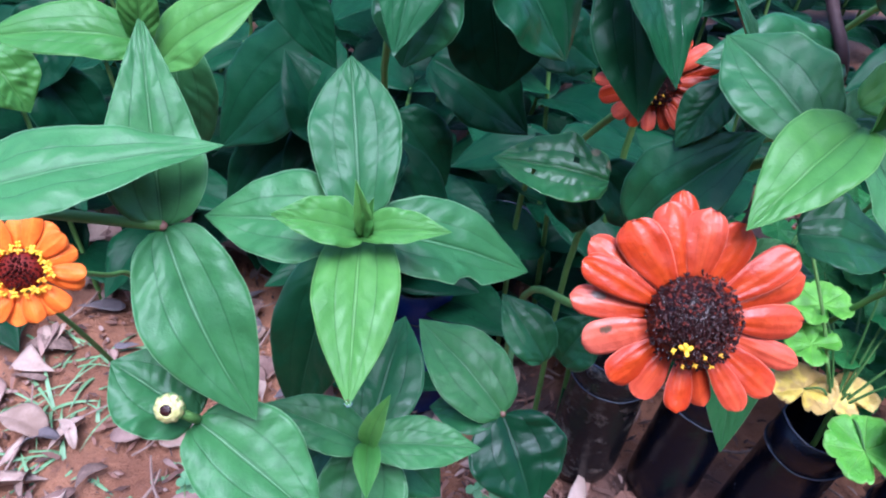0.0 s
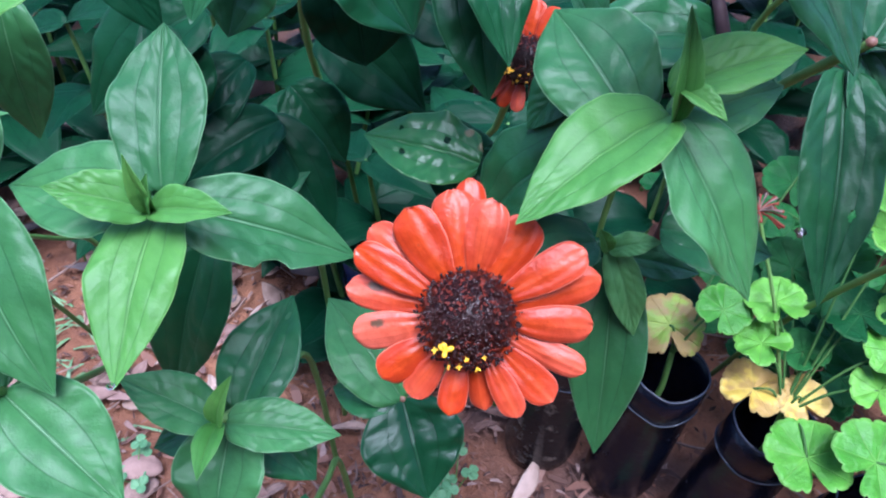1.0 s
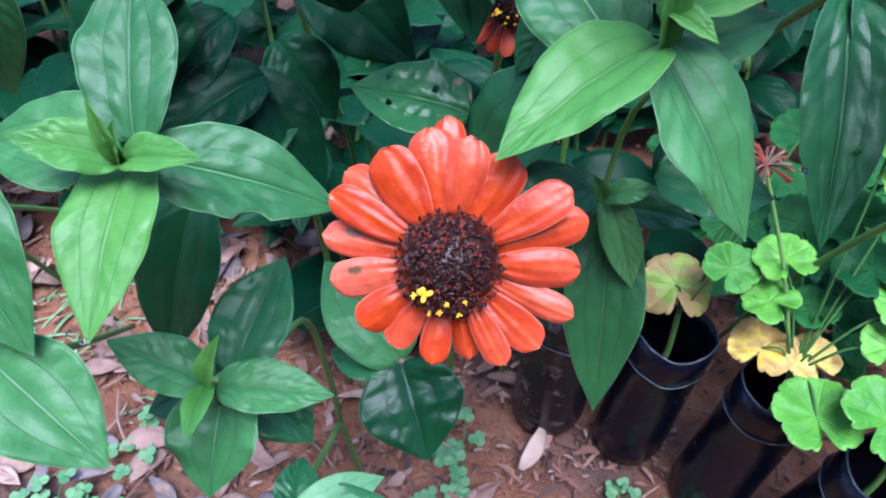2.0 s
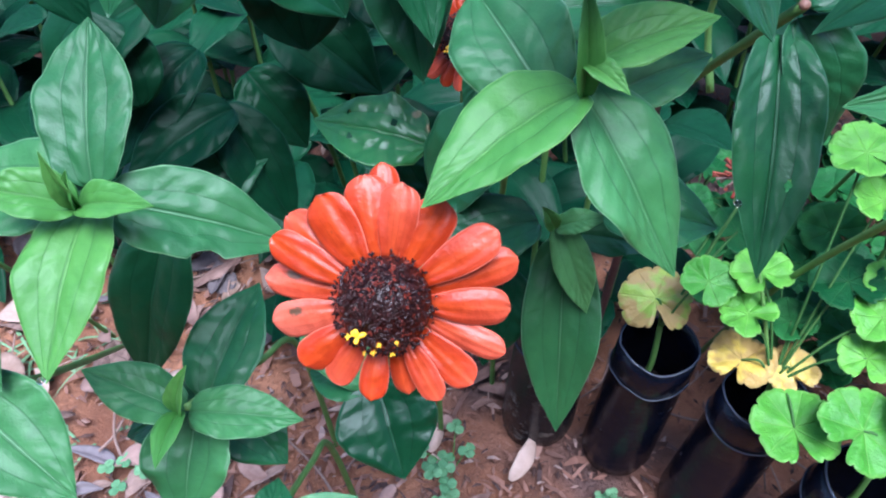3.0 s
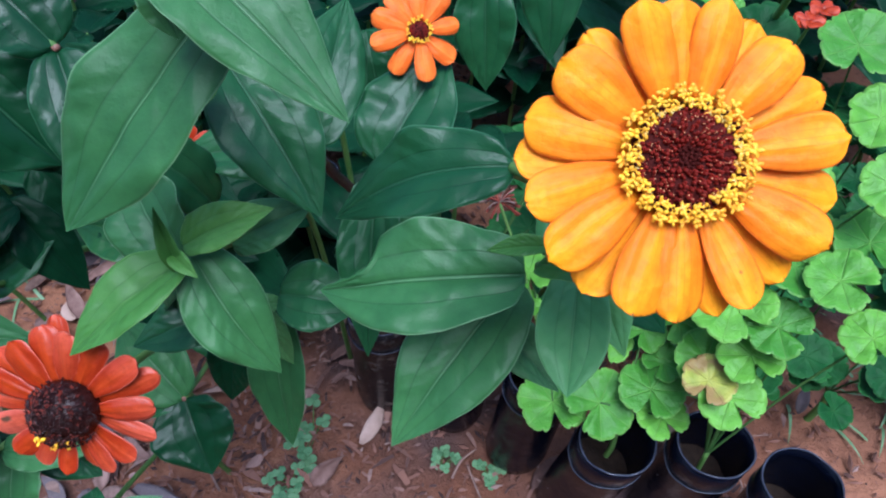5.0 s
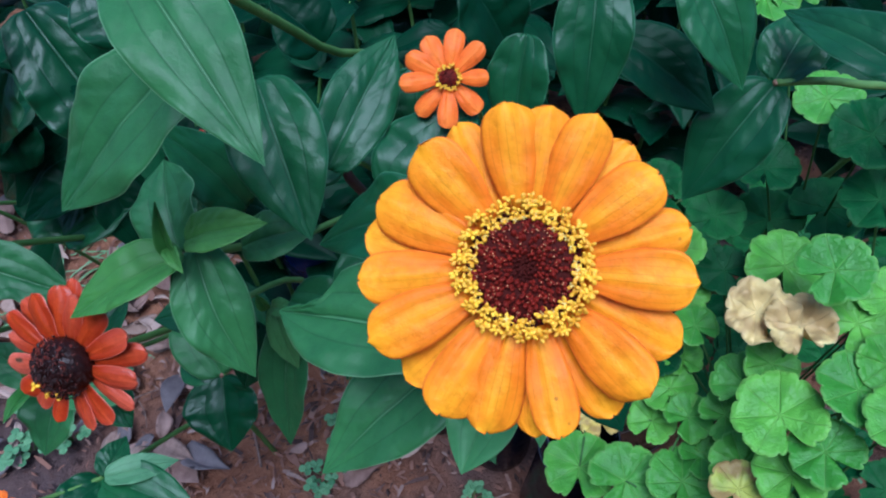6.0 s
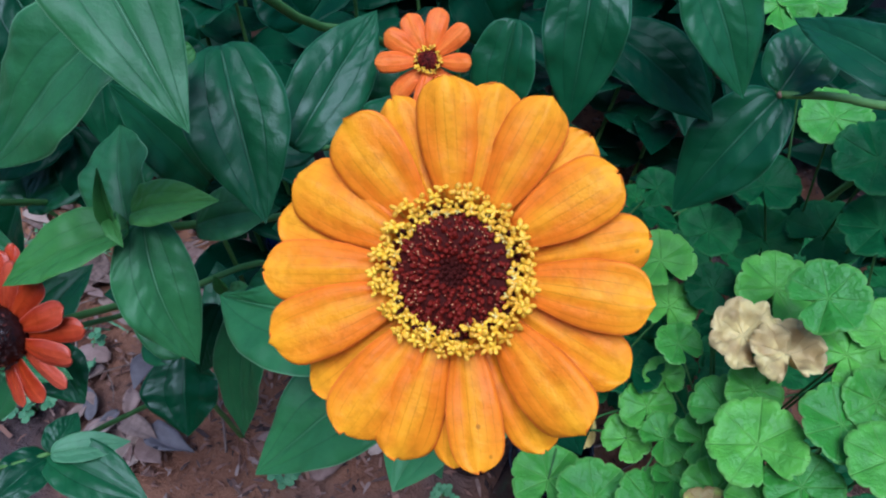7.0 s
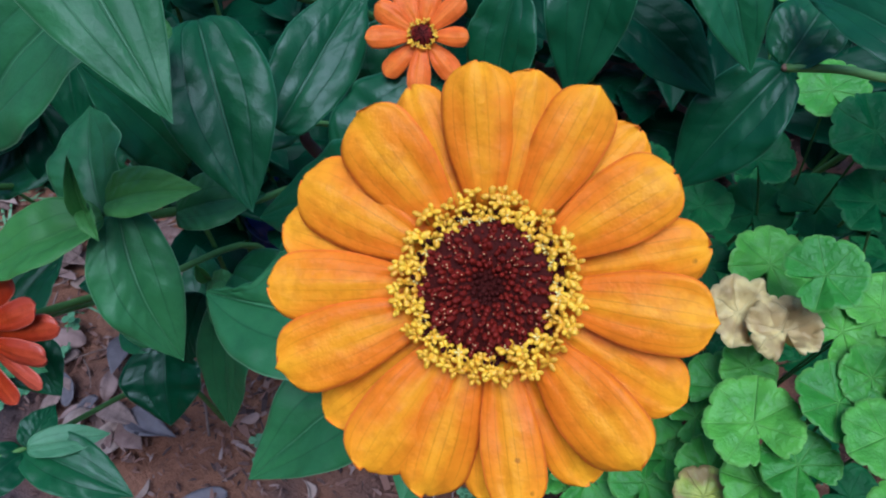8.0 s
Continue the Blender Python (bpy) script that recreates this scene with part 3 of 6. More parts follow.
def rays(head, c, n, x, y, petals, disc, size, mat, tilt, droop, rng, broad=1.0, cup=0.22):
    for degrees, length, width, layer in petals:
        a = radians(degrees + rng.uniform(-2, 2))
        d = x * math.cos(a) + y * math.sin(a)
        skin = BLIGHTED_PETAL if mat is RED_PETAL and size > 0.03 and 160 < degrees % 360 < 200 else mat
        start = c + d * disc * 0.82 - n * (0.0006 + 0.0022 * layer)
        petal(head, start, d, n, (length - disc * 0.82 / size) * size, width * size * broad, skin, droop + rng.uniform(-0.05, 0.08), cup + rng.uniform(-0.1, 0.1),
              rng.uniform(0.0, 0.05), tilt - 5 * layer + rng.uniform(-4, 4), roll=rng.uniform(-0.12, 0.12))


def lump(bm, middle, along, up, length, width):
    """A small rounded lobe lengthwise to along."""
    side = along.cross(up).normalized()
    up = side.cross(along).normalized()
    rows = []
    for f, k in ((-0.35, 0.75), (0.15, 1.0), (0.40, 0.65)):
        rows.append([bm.verts.new(middle + along * length * f + (side * math.cos(w) + up * math.sin(w) * 0.8) * width * k * 0.5) for w in [2 * math.pi * i / 6 for i in range(6)]])
    ends = [bm.verts.new(middle - along * length * 0.5), bm.verts.new(middle + along * length * 0.5)]
    for i in range(6):
        q = (i + 1) % 6
        bm.faces.new((ends[0], rows[0][q], rows[0][i]))
        for lo, hi in zip(rows, rows[1:]):
            bm.faces.new((lo[i], lo[q], hi[q], hi[i]))
        bm.faces.new((ends[1], rows[2][i], rows[2][q]))


def lobed_floret(head, foot, up, height, reach, open_heart, rng):
    """An open disc floret: a tube, rounded yellow lobes bent outwards and a cream heart."""
    u = up.orthogonal().normalized()
    v = up.cross(u)
    spin = rng.uniform(0, 6.28)
    top = foot + up * height
    bm = bmesh.new()
    lump(bm, foot + up * height * 0.5, up, u, height, reach * 0.8)
    for i in range(4):
        w = 2 * math.pi * i / 4 + spin + rng.uniform(-0.5, 0.5)
        d = (u * math.cos(w) + v * math.sin(w) + up * rng.uniform(-0.5, 1.4)).normalized()
        lump(bm, top + d * reach * 0.75, d, up, reach * rng.uniform(1.5, 2.2), reach * rng.uniform(0.85, 1.2))
    bmesh.ops.transform(bm, matrix=local(head), verts=bm.verts)
    floret = part("floret", bm, FLORET, head)
    if open_heart:
        bm = bmesh.new()
        for i in range(4):
            w = 2 * math.pi * i / 4 + spin
            d = (u * math.cos(w) + v * math.sin(w) + up * 1.4).normalized()
            lump(bm, top + d * reach * 0.5, d, u, reach * 1.1, reach * 0.38)
        bmesh.ops.transform(bm, matrix=local(floret), verts=bm.verts)
        part("heart", bm, FLORET_PALE, floret, "cream pollen heart")


def crust(head, c, n, x, y, items, scale, mat, name, label, rng):
    """Dried florets of a disc: small knobs and curled lobes, joined."""
    bm = bmesh.new()
    for r, a, h, lean, k in items:
        d = x * math.cos(a) + y * math.sin(a)
        up = (n + d * lean).normalized()
        foot = c + d * r + n * h
        for q in range(3):
            w = rng.uniform(0, 6.28)
            u = up.orthogonal().normalized()
            out = (up * rng.uniform(0.2, 1.2) + u * math.cos(w) + up.cross(u) * math.sin(w)).normalized()
            lump(bm, foot + out * 0.0005 * scale, out, up, 0.0015 * scale * k, 0.00058 * scale * k)
    bmesh.ops.transform(bm, matrix=local(head), verts=bm.verts)
    return part(name, bm, mat, head, label)


def red_flower(plant, centre, normal, petals, scale=1.0):
    rng = random.Random(11)
    size, disc = 0.033 * scale, 0.0138 * scale
    head, c, n, x, y = flower_head(plant, centre, normal, petals, disc, RED_PETAL)
    rays(head, c, n, x, y, petals, disc, size * 1.04, RED_PETAL, 11, 0.16, rng, 0.84, 0.13)
    dome(head, c, n, x, y, disc * 0.93, 0.0116 * scale, DISC_BROWN, "brown-black domed disc")
    items = spread(380, disc, rng, 0.0120 * scale)
    crust(head, c, n, x, y, items, scale, DISC_BROWN, "disc_crust", "dark dried florets", rng)
    warm = [(r, a + 0.13, h + 0.0002, l, k * 0.9) for r, a, h, l, k in items[30:330] if rng.random() < 0.22 + 0.4 * max(0.0, math.sin(a))]
    crust(head, c, n, x, y, warm, scale * 0.85, DISC_RUST, "speckling", "rusty floret tips", rng)
    bright = [(disc * r, radians(a), 0.0122 * scale * math.sqrt(1 - r * r) + 0.0004, 0.8 * r, s) for r, a, s in
              ((0.58, 232, 1.25), (0.74, 222, 0.55), (0.80, 262, 0.5), (0.62, 272, 0.45), (0.86, 285, 0.5), (0.66, 300, 0.4), (0.90, 250, 0.4))]
    for r, a, h, lean, k in bright:
        d = x * math.cos(a) + y * math.sin(a)
        lobed_floret(head, c + d * r + n * (h - 0.0008), (n + d * lean * 0.4).normalized(), 0.0022 * scale, 0.0011 * k * scale, False, rng)


def orange_flower(plant, centre, normal, petals):
    rng = random.Random(5)
    size, disc = 0.0318, 0.0132
    head, c, n, x, y = flower_head(plant, centre, normal, petals, disc, ORANGE_PETAL)
    rays(head, c, n, x, y, petals, disc, size, ORANGE_PETAL, 14, 0.12, rng, 1.07, 0.12)
    dome(head, c, n, x, y, 0.0112, 0.0040, DISC_DARK, "maroon-black disc with a dimple", 0.45)
    items = [(r, a, h * (1 - 0.5 * math.exp(-(r / 0.0036) ** 2)), l * 0.6, s) for r, a, h, l, s in spread(430, 0.0098, rng, 0.0040)]
    florets("disc_crust", head, c, n, x, y, items[24:], 0.00046, 2.2, DISC_RED, False, "unopened dark red florets")
    florets("disc_heart", head, c, n, x, y, items[:24], 0.00040, 2.0, DISC_DARK, False, "almost black florets in the dimple")
    tips = [(r, a, h + 0.0010, l, s * 0.8) for r, a, h, l, s in items[60:] if rng.random() < 0.5]
    florets("speckling", head, c, n, x, y, tips, 0.00017, 1.6, DISC_TIP, False, "pale tips of unopened florets")
    spokes = [(0.0102 + rng.uniform(-0.0004, 0.0004), 2 * math.pi * k / 54 + rng.uniform(-0.05, 0.05), 0.0010, 0.25, rng.uniform(0.8, 1.3)) for k in range(54)]
    florets("tube_ring", head, c, n, x, y, spokes, 0.00042, 4.6, DISC_DARK, False, "dark tubes inside the yellow ring")
    for k in range(120):
        a = 2 * math.pi * k / 120 + rng.uniform(-0.04, 0.04)
        r = (0.0110, 0.0122, 0.0116)[k % 3] + rng.uniform(-0.0003, 0.0003)
        lean = (-0.40, 0.30, 0.0)[k % 3] + rng.uniform(-0.2, 0.2)
        d = x * math.cos(a) + y * math.sin(a)
        lobed_floret(head, c + d * r + n * 0.0002, (n + d * lean + d.cross(n) * rng.uniform(-0.3, 0.3)).normalized(), rng.uniform(0.0020, 0.0032), rng.uniform(0.00078, 0.00100), k % 3 == 0 and rng.random() < 0.75, rng)


def small_flower(plant, centre, normal, scale=1.0, eye=0.26, double=False):
    rng = random.Random(8)
    size, disc = 0.0200 * scale, 0.0200 * scale * eye
    petals = [(90, 1.05, 0.50, 0), (50, 1.0, 0.48, 0), (128, 1.0, 0.52, 0), (160, 1.02, 0.50, 0), (195, 1.05, 0.48, 0), (235, 1.0, 0.48, 1), (275, 1.05, 0.50, 0), (320, 0.95, 0.52, 1), (10, 0.85, 0.42, 0)]
    if double:
        petals = [(20 * k + rng.uniform(-4, 4), rng.uniform(0.92, 1.04), rng.uniform(0.38, 0.46), k % 2) for k in range(18)]
    head, c, n, x, y = flower_head(plant, centre, normal, petals, disc, VIVID_PETAL)
    rays(head, c, n, x, y, petals, disc, size, VIVID_PETAL, 12, 0.12, rng, 0.86)
    dome(head, c, n, x, y, disc * 0.78, disc * 0.45, DISC_RED, "small dark red disc")
    buds = spread(70, disc * 0.62, rng, disc * 0.45)
    florets("disc_crust", head, c, n, x, y, buds, disc * 0.055, 2.0, DISC_DARK, False, "unopened dark florets")
    count = 34 if double else 15
    for k in range(count):
        a = 2 * math.pi * k / count + rng.uniform(-0.12, 0.12)
        d = x * math.cos(a) + y * math.sin(a)
        foot = c + d * disc * rng.uniform(0.72, 0.98)
        lobed_floret(head, foot, (n + d * rng.uniform(-0.2, 0.6)).normalized(), disc * 0.26, disc * (0.105 if double else 0.15) * rng.uniform(0.8, 1.2), False, rng)


def bud(plant, centre, normal, radius):
    """A closed bud: overlapping pale bracts with dark edges round a reddish tip."""
    n, x, y = facing(normal)
    c = Vector(centre)
    bm = bmesh.new()
    bmesh.ops.create_uvsphere(bm, u_segments=18, v_segments=12, radius=1.0)
    for v in bm.verts:
        v.co = c + (x * v.co.x + y * v.co.y) * radius * 0.9 + n * v.co.z * radius
    bmesh.ops.transform(bm, matrix=local(plant), verts=bm.verts)
    head = part("flower_bud", bm, DISC_BROWN, plant, "closed bud with pale overlapping scales")
    for row, (level, count) in enumerate(((-0.25, 9), (0.15, 9), (0.5, 8))):
        for k in range(count):
            a = 2 * math.pi * (k + 0.5 * (row % 2)) / count
            d = x * math.cos(a) + y * math.sin(a)
            r = math.sqrt(1 - level * level)
            start = c + d * radius * r * 0.98 + n * radius * level
            petal(head, start, (n * r - d * level * 0.8 - d * 0.25), d, radius * 0.62, radius * 0.55, PALE_BRACT if row > 0 else BRACT, 0.1, 0.2, 0.0, 0.0, 6, 5)


def nursery_bag(x, y, bx, by, height, radius, mat):
    """A filled polythene nursery bag with a turned-down rim and soil inside."""
    bag = thing("nursery_bag", (bx, by, 0), {"black_polythene": "black polythene nursery bag filled with soil", "mud_stained_polythene": "crumpled black nursery bag stained with mud"}.get(mat.name, "dark blue polythene nursery bag filled with soil"), "nursery bag", "nursery bags")
    rng = random.Random(int(x * 1000))
    sides = 36
    profile = [(0.0, 0.80), (0.02, 0.97), (0.10, 1.03), (0.35, 1.02), (0.60, 1.0), (0.80, 0.97), (0.815, 1.02), (0.90, 1.02), (1.0, 1.0), (1.0, 0.965), (0.93, 0.95), (0.86, 0.94), (0.75, 0.94), (0.56, 0.94)]
    verts, faces = [], []
    for level, (h, k) in enumerate(profile):
        for i in range(sides):
            a = 2 * math.pi * i / sides
            crease = 1 + 0.035 * noise.noise(Vector((math.cos(a) * 2.2, math.sin(a) * 2.2, h * 5 + x * 50))) + 0.012 * noise.noise(Vector((a * 5, h * 14, y * 40)))
            r = radius * k * crease
            verts.append(((x - bx) * h + r * math.cos(a), (y - by) * h + r * math.sin(a) * 0.97, h * height + 0.004 * noise.noise(Vector((a, x * 90, h)))))
    for level in range(len(profile) - 1):
        for i in range(sides):
            a, b = level * sides + i, level * sides + (i + 1) % sides
            faces.append((a, b, b + sides, a + sides))
    mesh_object("film", verts, faces, mat, bag)
    for h, k, thick in ((1.0, 0.985, 0.0009), (0.81, 1.03, 0.0007)):
        ring = []
        for i in range(sides + 1):
            a = 2 * math.pi * i / sides
            crease = 1 + 0.035 * noise.noise(Vector((math.cos(a) * 2.2, math.sin(a) * 2.2, h * 5 + x * 50)))
            ring.append((bx + (x - bx) * h + radius * k * crease * math.cos(a), by + (y - by) * h + radius * k * crease * math.sin(a) * 0.97, h * height + 0.004 * noise.noise(Vector((a, x * 90, h)))))
        tube("folded_edge", bag, ring, [thick] * len(ring), BAG_RIM, "folded edge with sheen put into its colour", 5)
    bm = bmesh.new()
    bmesh.ops.create_grid(bm, x_segments=16, y_segments=16, size=1.0)
    for v in bm.verts:
        r = max(abs(v.co.x), abs(v.co.y))
        d = Vector((v.co.x, v.co.y, 0))
        d = d.normalized() * r * radius * 0.95 if d.length > 0 else d
        v.co = Vector((d.x + (x - bx) * 0.60, d.y + (y - by) * 0.60, height * 0.60 + 0.004 * noise.noise(d * 90)))
    part("soil", bm, SOIL, bag, "dark potting soil")
    return bag


def geranium_leaf(plant, centre, normal, radius, spin, mat, foot, curl=0.10, seed=1):
    """A round, scalloped and pleated leaf on its stalk, which rises from foot."""
    n, x, y = facing(normal)
    c = Vector(centre)
    turns, rings = 127, 8
    crumple = {GERANIUM_DRY: 0.6, GERANIUM_YELLOW: 0.25}.get(mat, 0.0)
    rows = []
    for i in range(rings):
        f = 0.06 + 0.94 * i / (rings - 1)
        row = []
        for k in range(turns):
            w = 2 * math.pi * k / (turns - 1)
            off = min(w, 2 * math.pi - w)
            sinus = 1 - 0.80 * math.exp(-(off / 0.20) ** 2)
            rho = abs(math.cos(3.5 * w))
            lobe = 1.0 - 0.11 * (1 - rho ** 0.45) + 0.028 * abs(math.cos(10.5 * w)) ** 0.6
            wild = 1 + 0.07 * noise.noise(Vector((math.cos(w), math.sin(w), seed * 3.7)))
            r = radius * f * (1 + (sinus * lobe * wild - 1) * f ** 1.2)
            h = radius * ((0.060 * (1 - rho ** 3) - 0.02) * f ** 1.2 + 0.05 * math.sin(3 * w + seed) * f ** 2 + curl * f * f + 0.26 * f * noise.noise(Vector((math.cos(w) * 1.2, math.sin(w) * 1.2, seed * 9.1))) + crumple * f * noise.noise(Vector((math.cos(w) * 2.6 * f, math.sin(w) * 2.6 * f, seed * 4.3))))
            a = w + spin
            row.append((c + x * r * math.cos(a) + y * r * math.sin(a) + n * h, n))
        rows.append(row)
    nv = turns
    place = local(plant)
    verts, uvs, faces = [], [], []
    for layer in (0, 1):
        for i, row in enumerate(rows):
            for k, (p, m) in enumerate(row):
                verts.append(place @ (p - m * 0.0005 * layer))
                uvs.append((k / (nv - 1), 0.06 + 0.94 * i / (rings - 1)))
    off = rings * nv
    for i in range(rings - 1):
        for k in range(nv - 1):
            a, b, d, e = i * nv + k, i * nv + k + 1, (i + 1) * nv + k + 1, (i + 1) * nv + k
            faces.append((e, d, b, a))
            faces.append((off + a, off + b, off + d, off + e))
    faces.append(tuple(range(nv - 1)))
    last = (rings - 1) * nv
    for k in range(nv - 1):
        faces.append((last + k + 1, last + k, off + last + k, off + last + k + 1))
    blade = mesh_object("leaf", verts, faces, mat, plant, uvs)
    foot = Vector(foot)
    mid = (foot + c) / 2 + Vector((0, 0, 0.012))
    tube("leaf_stalk", plant, [foot, mid, c - n * 0.0004], [0.0011, 0.0009, 0.0008], PETIOLE, "", 6)
    return blade


def filler_zinnia(x, y, height, seed, mat=SHADE_DARK, label="zinnia leaves deep in the bed, shade-coloured"):
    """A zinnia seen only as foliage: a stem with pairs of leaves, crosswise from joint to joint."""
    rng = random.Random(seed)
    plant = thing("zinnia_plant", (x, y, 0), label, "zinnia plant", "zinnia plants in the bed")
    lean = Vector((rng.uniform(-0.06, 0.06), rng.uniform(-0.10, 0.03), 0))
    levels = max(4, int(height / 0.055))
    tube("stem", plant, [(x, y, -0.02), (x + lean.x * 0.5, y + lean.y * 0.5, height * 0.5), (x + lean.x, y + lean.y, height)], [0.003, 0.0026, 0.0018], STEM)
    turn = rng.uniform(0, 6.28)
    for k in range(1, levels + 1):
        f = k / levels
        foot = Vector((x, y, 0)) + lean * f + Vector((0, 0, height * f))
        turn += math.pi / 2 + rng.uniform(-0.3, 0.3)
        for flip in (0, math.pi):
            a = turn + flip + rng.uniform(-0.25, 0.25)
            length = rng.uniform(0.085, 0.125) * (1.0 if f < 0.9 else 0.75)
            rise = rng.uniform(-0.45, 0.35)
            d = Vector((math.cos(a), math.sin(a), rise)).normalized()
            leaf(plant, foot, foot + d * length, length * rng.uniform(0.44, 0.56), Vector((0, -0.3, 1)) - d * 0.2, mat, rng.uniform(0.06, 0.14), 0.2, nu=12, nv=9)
    return plant


def withered_flower(plant, top, foot):
    """A spent geranium flower cluster: dry reddish calyxes on a stalk."""
    rng = random.Random(2)
    top, foot = Vector(top), Vector(foot)
    tube("flower_stalk", plant, [foot, (foot + top) / 2 + Vector((0.004, 0, 0)), top], [0.0015, 0.0013, 0.0012], STEM)
    for k in range(34):
        a, b = rng.uniform(0, 6.28), rng.uniform(-0.5, 1.0)
        d = Vector((math.cos(a), math.sin(a), b)).normalized()
        tube("pedicel", plant, [top, top + d * 0.008, top + d * rng.uniform(0.010, 0.019) - Vector((0, 0, 0.003))], [0.0005, 0.0006, 0.0012], TWIG if k % 3 == 0 else SPENT, "dry flower stalk", 5)


def seedling(place, size, seed):
    """A small weed: a few round leaflets on thin stalks."""
    rng = random.Random(seed)
    foot = Vector((place[0], place[1], -0.005))
    weed = thing("seedling", foot, "tiny pale green weed seedling growing in soil", "weed", "weed seedlings")
    for k in range(9):
        a = rng.uniform(0, 6.28)
        end = foot + Vector((math.cos(a) * size * rng.uniform(0.2, 1.0), math.sin(a) * size * rng.uniform(0.2, 1.0), size * rng.uniform(0.4, 1.1)))
        tube("stalk", weed, [foot, (foot + end) / 2 + Vector((0, 0, size * 0.15)), end], [0.0006, 0.0005, 0.0004], STEM, "", 5)
        for q in range(3):
            d = Vector((math.cos(a + q * 2.1), math.sin(a + q * 2.1), rng.uniform(-0.1, 0.3)))
            leaf(weed, end, end + d * size * 0.30, size * 0.30, (0, -0.2, 1), WEED, 0.05, 0.1, belly=0.6, point=3.5, nu=8, nv=7)


def grass_tuft(place, length, count, seed):
    rng = random.Random(seed)
    verts, faces = [], []
    for k in range(count):
        foot = Vector((place[0] + rng.gauss(0, length * 0.7), place[1] + rng.gauss(0, length * 0.6), -0.003))
        a = rng.uniform(0, 6.28)
        d = Vector((math.cos(a), math.sin(a), rng.uniform(0.15, 0.8))).normalized()
        side = d.cross(Vector((0, 0, 1))).normalized() * rng.uniform(0.0012, 0.0022)
        size = length * rng.uniform(0.4, 1.0)
        start = len(verts)
        for i in range(6):
            s = i / 5
            p = foot + d * size * s - Vector((0, 0, size * 0.45 * s * s))
            w = side * (1 - s * s) + side * 0.02
            verts += [p - w, p + Vector((0, 0, 0.0005)), p + w]
        for i in range(5):
            b = start + i * 3
            faces += [(b, b + 1, b + 4, b + 3), (b + 1, b + 2, b + 5, b + 4)]
    ob = mesh_object("grass", verts, faces, GRASS)
    return tagged(ob, "sparse blue-green grass blades on litter", "grass", kind="stuff")


